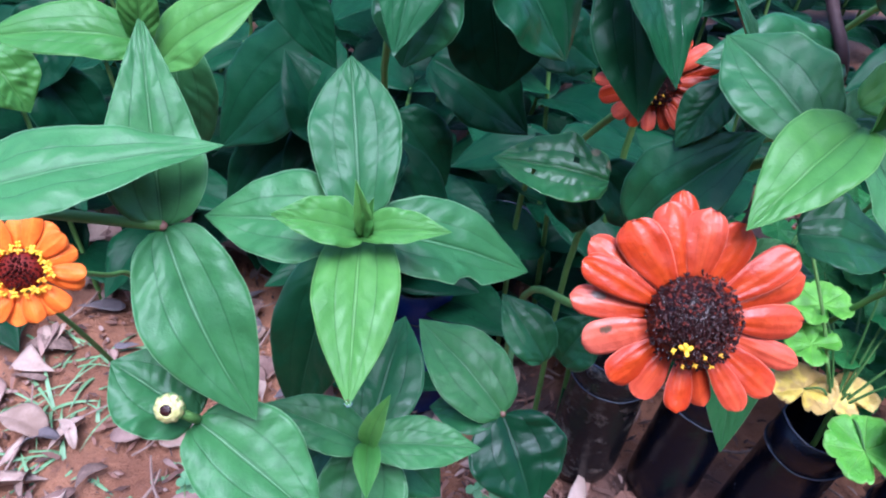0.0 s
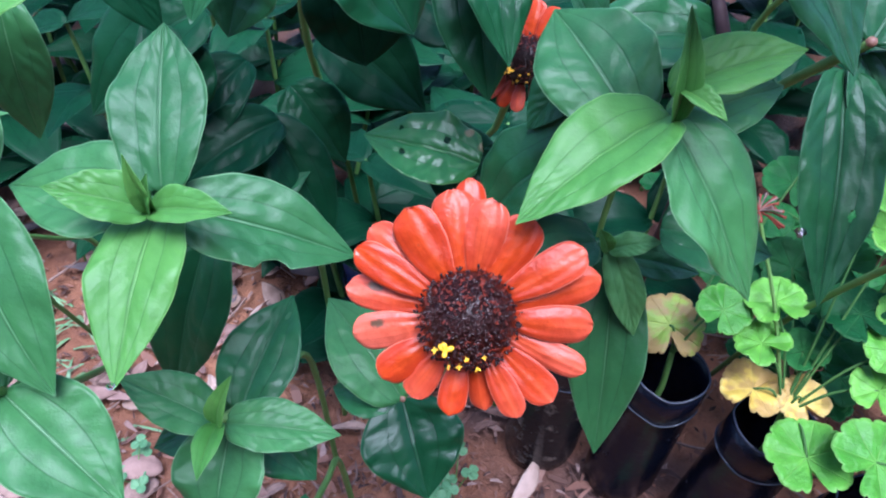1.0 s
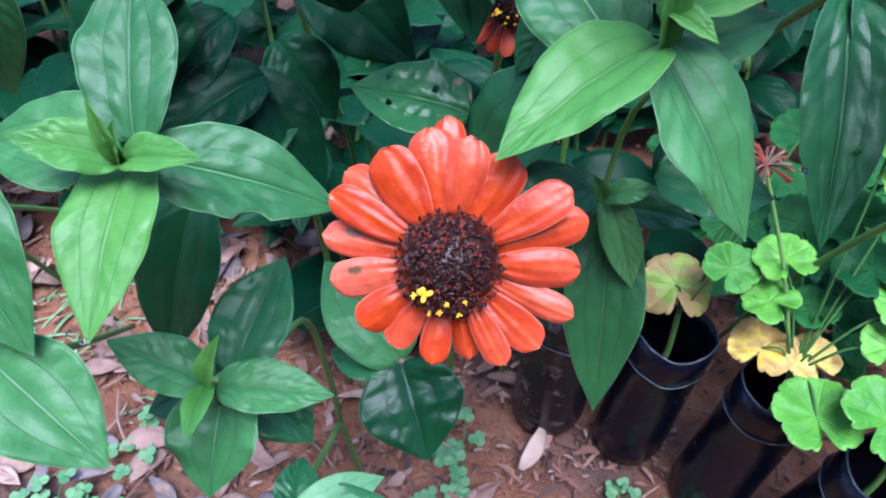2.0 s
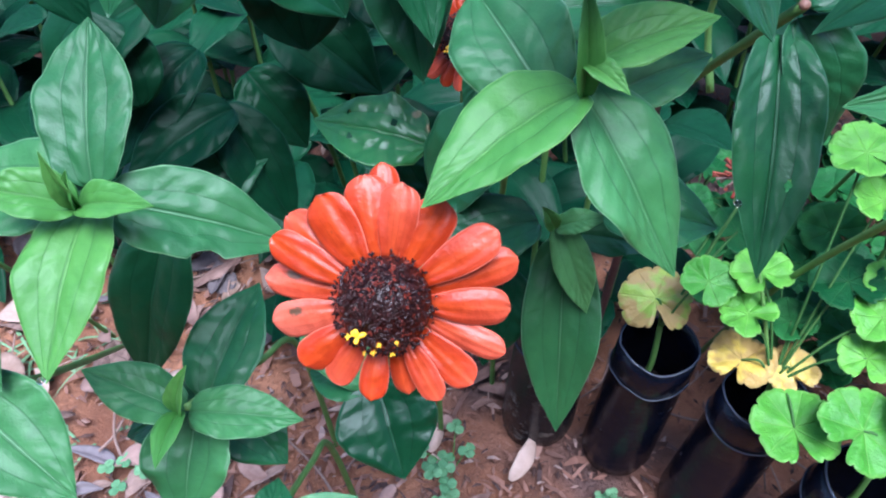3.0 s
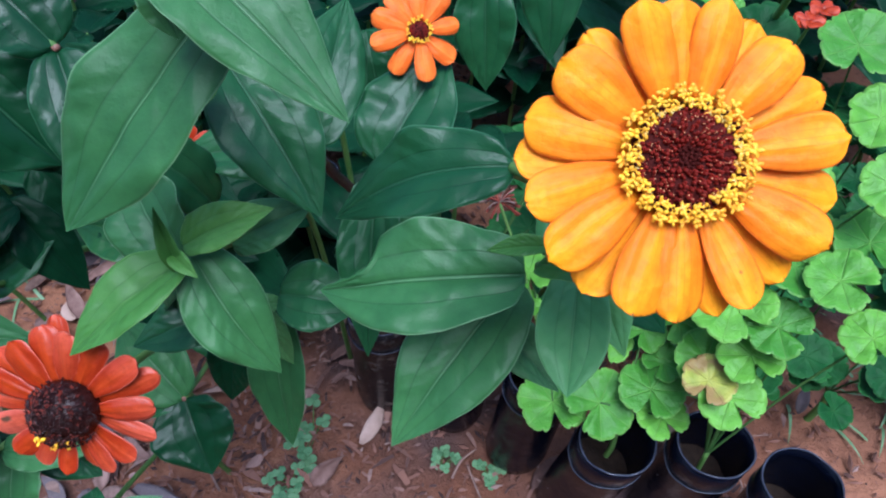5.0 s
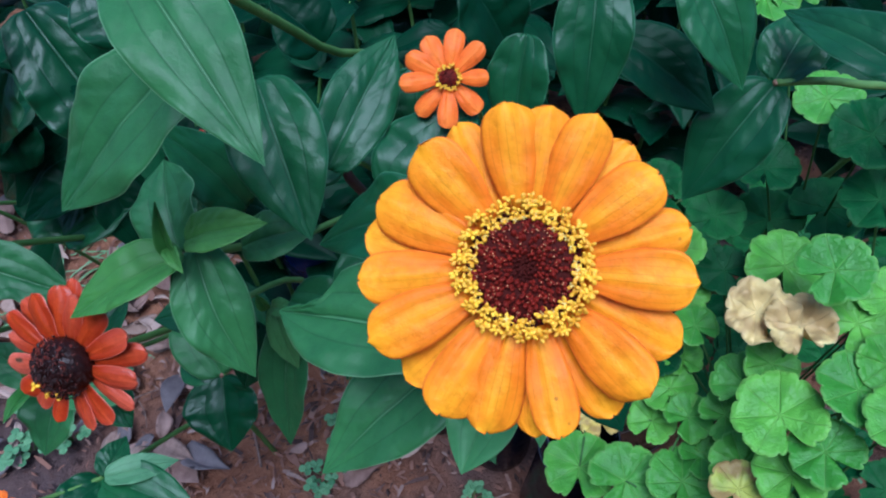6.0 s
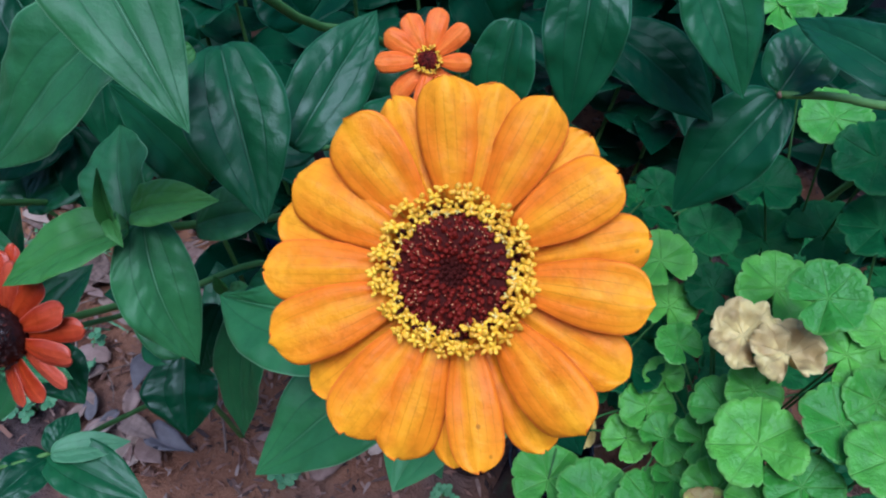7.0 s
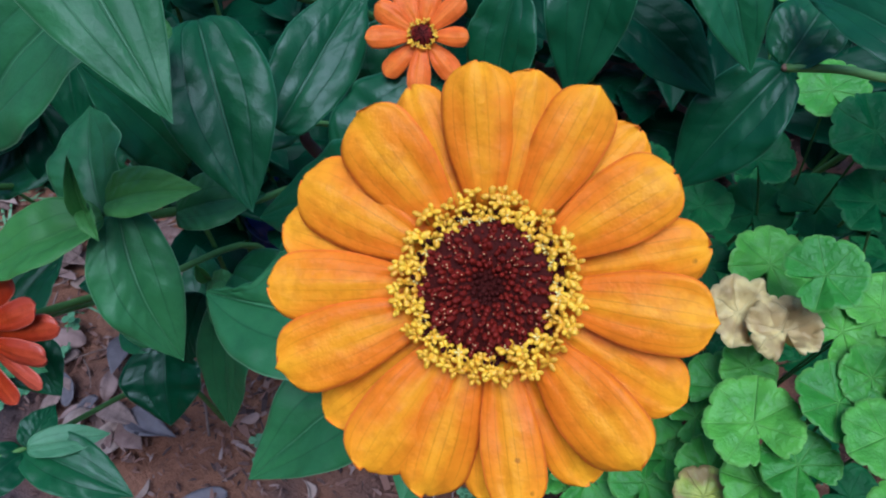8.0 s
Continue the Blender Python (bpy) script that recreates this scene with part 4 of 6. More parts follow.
def build_litter():
    rng = random.Random(21)
    kinds = (LITTER, PALE_LITTER, PALE_LITTER, LITTER, TWIG, GREY_LITTER)
    for k in range(420):
        if k < 300:
            x, y = rng.uniform(-0.62, -0.15), rng.uniform(0.22, 0.95)
        else:
            x, y = rng.uniform(-0.25, 0.55), rng.uniform(0.10, 0.62)
        if x > 0.08 and 0.15 < y < 0.45 and rng.random() < 0.75:
            continue
        foot = Vector((x, y, 0.008 + 0.010 * noise.noise(Vector((x, y, 0)) * 9.0)))
        a = rng.uniform(0, 6.28)
        length = rng.uniform(0.022, 0.062) if x < -0.12 else rng.uniform(0.018, 0.056)
        d = Vector((math.cos(a), math.sin(a), rng.uniform(-0.05, 0.18)))
        fallen = thing("dead_leaf", foot, "curled brown dead leaf lying on soil", "dead leaf", "fallen leaves on the soil")
        leaf(fallen, foot, foot + d * length, length * rng.uniform(0.24, 0.6), (rng.uniform(-0.5, 0.5), rng.uniform(-0.5, 0.5), 1), kinds[k % 6],
             rng.uniform(-0.12, 0.25), rng.uniform(-0.5, 0.7), rng.uniform(-0.15, 0.15), rng.uniform(-60, 60), nu=10, nv=7)
    for k in range(90):
        x, y = (rng.uniform(-0.6, -0.15), rng.uniform(0.25, 0.9)) if k < 35 else (rng.uniform(-0.2, 0.5), rng.uniform(0.1, 0.6))
        foot = Vector((x, y, 0.008))
        a = rng.uniform(0, 6.28)
        length = rng.uniform(0.03, 0.12)
        d = Vector((math.cos(a), math.sin(a), rng.uniform(-0.02, 0.1))) * length
        side = Vector((-d.y, d.x, 0)) * rng.uniform(-0.2, 0.2)
        twig = thing("twig", foot, "thin dry brown twig lying on soil", "twig", "twigs on the soil")
        r = rng.uniform(0.0007, 0.0018)
        tube("stick", twig, [foot, foot + d * 0.5 + side, foot + d], [r, r * 0.9, r * 0.6], TWIG, "", 6)
    # crumbs of soil and shredded litter
    verts, faces = [], []
    for k in range(5200):
        x, y = rng.uniform(-0.65, 0.65), rng.uniform(0.05, 1.0)
        z = 0.010 * noise.noise(Vector((x, y, 0)) * 9.0) + 0.002
        s = rng.uniform(0.001, 0.0045)
        a = rng.uniform(0, 6.28)
        u, v = Vector((math.cos(a), math.sin(a), rng.uniform(-0.4, 0.4))) * s * rng.uniform(0.8, 2.4), Vector((-math.sin(a), math.cos(a), rng.uniform(-0.4, 0.4))) * s * 0.6
        p = Vector((x, y, z))
        b = len(verts)
        verts += [p - u, p - v, p + u, p + v, p + Vector((0, 0, s * 0.8))]
        faces += [(b, b + 1, b + 4), (b + 1, b + 2, b + 4), (b + 2, b + 3, b + 4), (b + 3, b, b + 4)]
    # shredded mulch in heaps: thin curved strips
    for k in range(2600):
        x, y = (rng.gauss(-0.03, 0.13), rng.gauss(0.36, 0.10)) if k % 2 else (rng.uniform(-0.6, 0.5), rng.uniform(0.08, 0.9))
        z = 0.010 * noise.noise(Vector((x, y, 0)) * 9.0) + rng.uniform(0.0, 0.006)
        a, length = rng.uniform(0, 6.28), rng.uniform(0.003, 0.013) * (2.2 if k % 9 == 0 else 1.0)
        d = Vector((math.cos(a), math.sin(a), rng.uniform(-0.25, 0.35))) * length
        w = Vector((-d.y, d.x, rng.uniform(-0.3, 0.3) * length)) * rng.uniform(0.05, 0.16)
        p = Vector((x, y, z))
        lift = Vector((0, 0, rng.uniform(0.0, 0.25) * length))
        b = len(verts)
        verts += [p - w, p + w, p + d * 0.5 + lift - w * 1.2, p + d * 0.5 + lift + w * 1.2, p + d - w * 0.3, p + d + w * 0.3, p + d * 0.5 + lift * 0.7 - Vector((0, 0, 0.0012))]
        faces += [(b, b + 2, b + 3, b + 1), (b + 2, b + 4, b + 5, b + 3), (b, b + 1, b + 6), (b + 4, b + 6, b + 5), (b, b + 6, b + 2), (b + 1, b + 3, b + 6), (b + 2, b + 6, b + 4), (b + 3, b + 5, b + 6)]
    crumbs = mesh_object("litter", verts, faces, CRUMB, smooth=False)
    tagged(crumbs, "crumbs of red soil and shredded dry litter", "litter", kind="stuff")


def filler_geranium(x, y, height, seed):
    """A low geranium, shade put into its leaf colour: a crown of round leaves on stalks."""
    rng = random.Random(seed)
    plant = thing("geranium_plant", (x, y, 0), "low geranium with round shade-coloured leaves", "geranium", "geraniums")
    crown = Vector((x, y, height * 0.4))
    tube("stem", plant, [(x, y, -0.01), (x + 0.004, y, height * 0.2), crown], [0.004, 0.0036, 0.003], STEM)
    for k in range(11):
        a, r = rng.uniform(0, 6.28), rng.uniform(0.015, 0.075)
        c = Vector((x + r * math.cos(a), y + r * math.sin(a), height * rng.uniform(0.55, 1.0)))
        geranium_leaf(plant, c, (rng.uniform(-0.3, 0.3), rng.uniform(-0.5, 0.1), 1), rng.uniform(0.016, 0.027), rng.uniform(0, 6.28), GERANIUM_SHADED, crown, 0.1, rng.randint(1, 99))


def geranium_blossom(plant, place, foot):
    """A small red flower cluster on a stalk."""
    rng = random.Random(4)
    top, foot = Vector(place), Vector(foot)
    tube("flower_stalk", plant, [foot, (foot + top) / 2 + Vector((0.004, 0, 0.01)), top], [0.0015, 0.0013, 0.0011], STEM)
    for k in range(3):
        c = top + Vector((rng.uniform(-0.008, 0.008), rng.uniform(-0.006, 0.006), rng.uniform(0, 0.006)))
        for q in range(5):
            a = q * 1.257 + k
            petal(plant, c, Vector((math.cos(a), math.sin(a) * 0.9, 0.25)), Vector((0, -0.5, 0.85)), 0.010, 0.007, RED_PETAL, 0.1, 0.1, 0.0, 5, 6, 5)


def water_drop(place, radius):
    if "rain_drop" not in bpy.data.meshes:
        bm = bmesh.new()
        bmesh.ops.create_uvsphere(bm, u_segments=12, v_segments=8, radius=1.0)
        for v in bm.verts:
            v.co.z *= 0.8
        me = bpy.data.meshes.new("rain_drop")
        bm.to_mesh(me)
        bm.free()
        me.polygons.foreach_set("use_smooth", [True] * len(me.polygons))
        me.materials.append(WATER)
    ob = new("water_drop", bpy.data.meshes["rain_drop"])
    ob.location, ob.scale = place, (radius, radius, radius)
    return tagged(ob, "clear round rain drop clinging to a leaf", "water drop", "rain drops")


# ---- zinnia plants in front ----

left_zinnia = thing("zinnia_plant", (-0.4369, 0.6263, 0.0000), "tall zinnia with long green leaves and a closed bud", "zinnia plant", "zinnia plants in the bed")
tube("stem", left_zinnia, [(-0.3425, 0.4966, -0.0200), (-0.3465, 0.4106, 0.1819), (-0.3525, 0.3246, 0.3307), (-0.2421, 0.2139, 0.4228), (-0.2007, 0.1784, 0.4484), (-0.1584, 0.1768, 0.4438)], [0.0023, 0.00216, 0.0024, 0.00216, 0.00202, 0.00187], STEM)
joint(left_zinnia, (-0.1584, 0.1768, 0.4438), 0.0019)
leaf(left_zinnia, (-0.2062, 0.1534, 0.4712), (-0.1357, 0.1824, 0.4708), 0.0320, (0.1068, -0.2471, 0.9631), LEAF, bow=0.04, fold=0.12, belly=0.3, point=1.9)
leaf(left_zinnia, (-0.1584, 0.1770, 0.4440), (-0.1640, 0.2161, 0.4984), 0.0318, (0.2031, -0.6133, 0.7633), LEAF, bow=0.04, fold=0.16, belly=0.27, point=1.7)
leaf(left_zinnia, (-0.1579, 0.1763, 0.4429), (-0.1289, 0.1383, 0.3920), 0.0350, (0.3337, -0.7531, 0.5547), LEAF, bow=0.06, fold=0.2, bend=0.04)
leaf(left_zinnia, (-0.1650, 0.2175, 0.4883), (-0.2113, 0.2081, 0.4931), 0.0215, (0.1923, -0.5209, 0.8316), YOUNG, bow=0.1)
leaf(left_zinnia, (-0.1613, 0.2160, 0.4821), (-0.1237, 0.2210, 0.5047), 0.0224, (-0.3073, -0.6802, 0.6655), YOUNG, bow=0.08)
leaf(left_zinnia, (-0.1657, 0.2176, 0.4891), (-0.1597, 0.2168, 0.5180), 0.0127, (0.0192, -0.9993, -0.0319), YOUNG)
leaf(left_zinnia, (-0.1635, 0.2411, 0.4814), (-0.1614, 0.2313, 0.4288), 0.0266, (0.2702, -0.9443, 0.1878), LEAF, bow=0.08)
leaf(left_zinnia, (-0.2243, 0.2311, 0.4781), (-0.2132, 0.2265, 0.4568), 0.0243, (0.5846, -0.6754, 0.4496), YOUNG, bow=0.08)
tube("stem", left_zinnia, [(-0.2470, 0.2210, 0.4176), (-0.1888, 0.2325, 0.4468), (-0.1605, 0.2162, 0.4820)], [0.00216, 0.00187, 0.00158], STEM)
tube("stem", left_zinnia, [(-0.2409, 0.3600, 0.1430), (-0.1748, 0.2029, 0.3128), (-0.1504, 0.1435, 0.3868), (-0.1556, 0.1380, 0.4001)], [0.00216, 0.00202, 0.00173, 0.00158], STEM)
leaf(left_zinnia, (-0.1504, 0.1435, 0.3868), (-0.1768, 0.1532, 0.4055), 0.0320, (0.4089, -0.4337, 0.8029), LEAF, bow=0.06, fold=0.1, belly=0.5, point=2.6)
leaf(left_zinnia, (-0.1500, 0.1431, 0.3864), (-0.1071, 0.1171, 0.3608), 0.0370, (0.2734, -0.4071, 0.8715), LEAF, bow=0.06)
bud(left_zinnia, (-0.1547, 0.1362, 0.4023), (0.0500, -0.7500, 0.6500), 0.0050)

cross_zinnia = thing("zinnia_plant", (-0.1060, 0.5141, 0.0000), "young zinnia shoot with four bright leaves in a cross", "zinnia plant", "zinnia plants in the bed")
tube("stem", cross_zinnia, [(-0.0865, 0.4144, -0.0200), (-0.0915, 0.3844, 0.2466), (-0.0931, 0.2579, 0.3721), (-0.0942, 0.1765, 0.4458)], [0.0026, 0.0024, 0.002, 0.0019], STEM)
leaf(cross_zinnia, (-0.0946, 0.1776, 0.4473), (-0.0977, 0.2179, 0.4849), 0.0305, (0.0362, -0.6796, 0.7327), LEAF, bow=0.06, fold=0.14, belly=0.52, point=2.2)
leaf(cross_zinnia, (-0.0971, 0.1765, 0.4428), (-0.1463, 0.1831, 0.4432), 0.0345, (-0.0497, -0.4277, 0.9026), LEAF, bow=0.06)
leaf(cross_zinnia, (-0.0915, 0.1761, 0.4419), (-0.0345, 0.1814, 0.4189), 0.0316, (0.3732, -0.4276, 0.8233), LEAF, bow=0.07, bite=(0.55, 0.25, 0.08))
leaf(cross_zinnia, (-0.0942, 0.1750, 0.4439), (-0.0976, 0.1225, 0.4178), 0.0273, (0.0187, -0.4454, 0.8951), YOUNG, bow=0.1, fold=0.16)
leaf(cross_zinnia, (-0.0939, 0.1663, 0.4490), (-0.1202, 0.1598, 0.4611), 0.0168, (0.4622, -0.3863, 0.7982), YOUNG, bow=0.05, fold=0.3)
leaf(cross_zinnia, (-0.0939, 0.1663, 0.4490), (-0.0663, 0.1578, 0.4557), 0.0126, (-0.3240, -0.3663, 0.8723), YOUNG, bow=0.08, fold=0.35)
leaf(cross_zinnia, (-0.0925, 0.1652, 0.4492), (-0.0949, 0.1611, 0.4726), 0.0058, (0.1713, -0.9728, -0.1562), YOUNG, fold=0.6)
leaf(cross_zinnia, (-0.0938, 0.1641, 0.4494), (-0.0898, 0.1615, 0.4659), 0.0052, (-0.2711, -0.9590, -0.0829), YOUNG, fold=0.6)
leaf(cross_zinnia, (-0.1075, 0.2434, 0.3797), (-0.1317, 0.2112, 0.2962), 0.0410, (-0.1967, -0.8944, 0.4017), MID, bow=0.06)
leaf(cross_zinnia, (-0.1082, 0.2511, 0.3734), (-0.0648, 0.2770, 0.3914), 0.0321, (-0.0673, -0.4900, 0.8691), MID, bow=0.06)
leaf(cross_zinnia, (-0.1055, 0.2512, 0.3733), (-0.1366, 0.2812, 0.3848), 0.0372, (-0.0195, -0.3753, 0.9267), MID, bow=0.06)

low_zinnia = thing("zinnia_plant", (-0.0878, 0.3795, 0.0000), "small low zinnia shoot with fresh green tip leaves", "zinnia plant", "zinnia plants in the bed")
tube("stem", low_zinnia, [(-0.0875, 0.3620, -0.0200), (-0.0925, 0.3320, 0.1756), (-0.0934, 0.2582, 0.2534), (-0.0945, 0.1768, 0.3271)], [0.0026, 0.0024, 0.002, 0.0019], STEM)
leaf(low_zinnia, (-0.0957, 0.1754, 0.3261), (-0.1381, 0.1846, 0.3432), 0.0248, (0.2752, -0.3753, 0.8851), LEAF, bow=0.08)
leaf(low_zinnia, (-0.0933, 0.1754, 0.3261), (-0.0443, 0.1744, 0.3213), 0.0239, (0.0865, -0.3067, 0.9479), LEAF, bow=0.06)
leaf(low_zinnia, (-0.0938, 0.1687, 0.3336), (-0.0844, 0.1717, 0.3634), 0.0096, (-0.5205, -0.8176, 0.2462), YOUNG, fold=0.4)
leaf(low_zinnia, (-0.0942, 0.1696, 0.3342), (-0.0941, 0.1405, 0.3389), 0.0114, (0.0121, 0.1597, 0.9871), YOUNG, fold=0.35)
leaf(low_zinnia, (-0.0948, 0.1820, 0.3148), (-0.0993, 0.1477, 0.2823), 0.0404, (-0.0315, -0.6853, 0.7275), LEAF, bow=0.06)
leaf(low_zinnia, (-0.0937, 0.1929, 0.3103), (-0.0762, 0.2477, 0.3315), 0.0374, (-0.0053, -0.3587, 0.9334), MID, bow=0.08)
leaf(low_zinnia, (-0.0913, 0.2007, 0.2974), (-0.0597, 0.1809, 0.2733), 0.0341, (0.2948, -0.5128, 0.8063), MID, bow=0.06)
leaf(low_zinnia, (-0.0978, 0.1948, 0.3057), (-0.1350, 0.1848, 0.2903), 0.0307, (-0.2580, -0.3969, 0.8808), MID, bow=0.06)

red_zinnia = thing("zinnia_plant", (0.0120, 0.3812, 0.0000), "zinnia with a fully open scarlet flower, wet petals", "zinnia plant", "zinnia plants in the bed")
tube("stem", red_zinnia, [(0.0104, 0.3732, -0.0200), (0.0054, 0.3432, 0.2413), (0.0039, 0.2206, 0.3633), (0.0028, 0.1392, 0.4370)], [0.0026, 0.0024, 0.002, 0.0019], STEM)
tube("stem", red_zinnia, [(0.0000, 0.3200, 0.2400), (-0.0212, 0.2348, 0.2670)], [0.00216, 0.0018], STEM)
joint(red_zinnia, (-0.0212, 0.2348, 0.2670), 0.0019)
leaf(red_zinnia, (-0.0212, 0.2348, 0.2670), (-0.0667, 0.2854, 0.2918), 0.0452, (0.0134, -0.4307, 0.9024), LEAF, bow=0.1)
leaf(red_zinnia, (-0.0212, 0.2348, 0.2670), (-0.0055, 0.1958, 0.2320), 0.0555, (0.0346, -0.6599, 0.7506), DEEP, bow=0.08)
leaf(red_zinnia, (-0.0244, 0.2347, 0.2663), (-0.0614, 0.2476, 0.2586), 0.0306, (-0.2809, -0.2541, 0.9255), MID, bow=0.08)
leaf(red_zinnia, (0.0053, 0.2603, 0.2815), (-0.0178, 0.2916, 0.3058), 0.0307, (0.0423, -0.5931, 0.8040), MID, bow=0.08)
leaf(red_zinnia, (0.0155, 0.2654, 0.2755), (0.0355, 0.2732, 0.3047), 0.0336, (-0.5764, -0.5985, 0.5563), MID, bow=0.08)
red_flower(red_zinnia, (0.0018, 0.1302, 0.4450), (-0.08, -0.8, 0.58), [(92, 1.11, 0.32, 1), (101, 1.03, 0.44, 0), (83, 0.96, 0.41, 0), (59, 0.94, 0.42, 0), (34, 1.07, 0.37, 0), (18, 1.11, 0.37, 1), (-4, 1.00, 0.37, 0), (-22, 1.04, 0.28, 1), (-44, 0.95, 0.34, 0), (-63, 0.90, 0.27, 0), (-77, 0.81, 0.24, 1), (-97, 0.81, 0.28, 0), (-122, 0.82, 0.30, 0), (-142, 0.87, 0.36, 0), (-167, 0.95, 0.37, 0), (171, 1.03, 0.32, 1), (153, 1.06, 0.34, 0), (139, 1.08, 0.35, 1), (121, 1.00, 0.46, 0)])

mid_zinnia = thing("zinnia_plant", (0.0363, 0.4709, 0.0000), "zinnia shoot with pale new leaves at its tip", "zinnia plant", "zinnia plants in the bed")
tube("stem", mid_zinnia, [(0.0598, 0.4219, -0.0200), (0.0548, 0.3919, 0.2704), (0.0530, 0.2477, 0.4119), (0.0519, 0.1663, 0.4856)], [0.0026, 0.0024, 0.002, 0.0019], STEM)
leaf(mid_zinnia, (0.0532, 0.1647, 0.4895), (0.0120, 0.1366, 0.4727), 0.0257, (-0.1594, -0.3231, 0.9328), YOUNG, bow=0.08, fold=0.25)
leaf(mid_zinnia, (0.0543, 0.1709, 0.4870), (0.0829, 0.1427, 0.4423), 0.0311, (0.4181, -0.6240, 0.6601), LEAF, bow=0.1, fold=0.2, bend=0.05)
leaf(mid_zinnia, (0.0465, 0.1712, 0.4817), (0.0256, 0.2076, 0.4991), 0.0346, (-0.2577, -0.5318, 0.8067), LEAF, bow=0.08, belly=0.5)
leaf(mid_zinnia, (0.0533, 0.1686, 0.4936), (0.0887, 0.1749, 0.5048), 0.0182, (-0.1942, -0.4580, 0.8675), YOUNG, bow=0.1, fold=0.3)
leaf(mid_zinnia, (0.0531, 0.1599, 0.4904), (0.0510, 0.1643, 0.5196), 0.0072, (0.1862, -0.9698, 0.1573), YOUNG, fold=0.6)
leaf(mid_zinnia, (0.0523, 0.1605, 0.4998), (0.0625, 0.1503, 0.4966), 0.0068, (-0.1617, -0.4359, 0.8853), YOUNG, fold=0.5)
leaf(mid_zinnia, (0.0637, 0.1886, 0.4712), (0.0986, 0.1981, 0.4818), 0.0232, (-0.1461, -0.4498, 0.8811), LEAF, bow=0.08)
leaf(mid_zinnia, (0.0648, 0.2121, 0.3961), (0.0646, 0.1710, 0.3185), 0.0316, (-0.1579, -0.8722, 0.4630), LEAF, bow=0.08)
leaf(mid_zinnia, (0.0603, 0.2038, 0.4085), (0.0731, 0.1890, 0.3746), 0.0155, (0.1265, -0.8903, 0.4374), FRESH_LIT, bow=0.1)
leaf(mid_zinnia, (0.0589, 0.2018, 0.4088), (0.0767, 0.1982, 0.4167), 0.0104, (-0.4394, -0.3811, 0.8135), FRESH_LIT, bow=0.1)
leaf(mid_zinnia, (0.0581, 0.2000, 0.4095), (0.0531, 0.2014, 0.4194), 0.0067, (0.3890, -0.8619, 0.3253), YOUNG, fold=0.4)
leaf(mid_zinnia, (0.0670, 0.2157, 0.3931), (0.1019, 0.2118, 0.3886), 0.0175, (0.0680, -0.4393, 0.8958), MID, bow=0.1)
leaf(mid_zinnia, (0.0739, 0.1977, 0.4238), (0.1138, 0.1898, 0.4191), 0.0343, (0.0380, -0.3616, 0.9316), MID, bow=0.08)
leaf(mid_zinnia, (0.0501, 0.1924, 0.4209), (0.0054, 0.1795, 0.4129), 0.0278, (-0.0569, -0.3779, 0.9241), MID, bow=0.08)
leaf(mid_zinnia, (0.0429, 0.2112, 0.3787), (0.0329, 0.1898, 0.3399), 0.0275, (-0.1266, -0.8545, 0.5037), SHADE_DARK, bow=0.08)

back_red_zinnia = thing("zinnia_plant", (0.3514, 0.9010, 0.0000), "zinnia with a half-hidden red flower among shade-coloured leaves", "zinnia plant", "zinnia plants in the bed")
tube("stem", back_red_zinnia, [(0.0326, 0.5026, -0.0200), (0.0276, 0.4726, 0.2486), (0.0260, 0.3446, 0.3755), (0.0249, 0.2632, 0.4492)], [0.0026, 0.0024, 0.002, 0.0019], STEM)
red_flower(back_red_zinnia, (0.0249, 0.2532, 0.4592), (-0.35, -0.75, 0.50), [(121, 1.00, 0.46, 0), (139, 1.08, 0.35, 1), (153, 1.06, 0.34, 0), (171, 1.03, 0.32, 1), (-167, 0.95, 0.37, 0), (-142, 0.87, 0.36, 0), (-122, 0.82, 0.30, 0), (-97, 0.81, 0.28, 0), (-77, 0.81, 0.24, 1), (-63, 0.90, 0.27, 0), (-44, 0.95, 0.34, 0), (-22, 1.04, 0.28, 1), (-4, 1.00, 0.37, 0), (18, 1.11, 0.37, 1), (34, 1.07, 0.37, 0), (59, 0.94, 0.42, 0), (83, 0.96, 0.41, 0), (101, 1.03, 0.44, 0), (92, 1.11, 0.32, 1)], 0.72)
leaf(back_red_zinnia, (0.0097, 0.2393, 0.4205), (-0.0391, 0.2550, 0.4219), 0.0336, (-0.1173, -0.4437, 0.8884), EATEN, bow=0.06, fold=0.1, holes=((0.3, 0.3, 0.03), (0.62, -0.35, 0.025), (0.7, 0.5, 0.02)))
leaf(back_red_zinnia, (0.0128, 0.2123, 0.4150), (0.0510, 0.2050, 0.4643), 0.0385, (-0.7351, -0.4546, 0.5030), MID, bow=0.08)
leaf(back_red_zinnia, (0.0025, 0.2519, 0.5064), (0.0096, 0.2227, 0.4577), 0.0322, (-0.1560, -0.8576, 0.4901), MID, bow=0.08)
leaf(back_red_zinnia, (-0.0691, 0.2408, 0.5098), (-0.0802, 0.2254, 0.4768), 0.0322, (-0.1906, -0.8628, 0.4683), MID, bow=0.06, belly=0.5)
leaf(back_red_zinnia, (-0.0458, 0.2826, 0.4997), (-0.0378, 0.2614, 0.4497), 0.0412, (-0.0086, -0.9209, 0.3898), SHADE_DARK, bow=0.06, belly=0.6, point=3.0)
leaf(back_red_zinnia, (-0.1258, 0.2353, 0.5099), (-0.1035, 0.2301, 0.4737), 0.0199, (0.4673, -0.7882, 0.4005), SHADE_DARK, bow=0.06)
leaf(back_red_zinnia, (0.0123, 0.2616, 0.4117), (0.0364, 0.2569, 0.3823), 0.0314, (0.4144, -0.7812, 0.4670), SHADE_DARK)
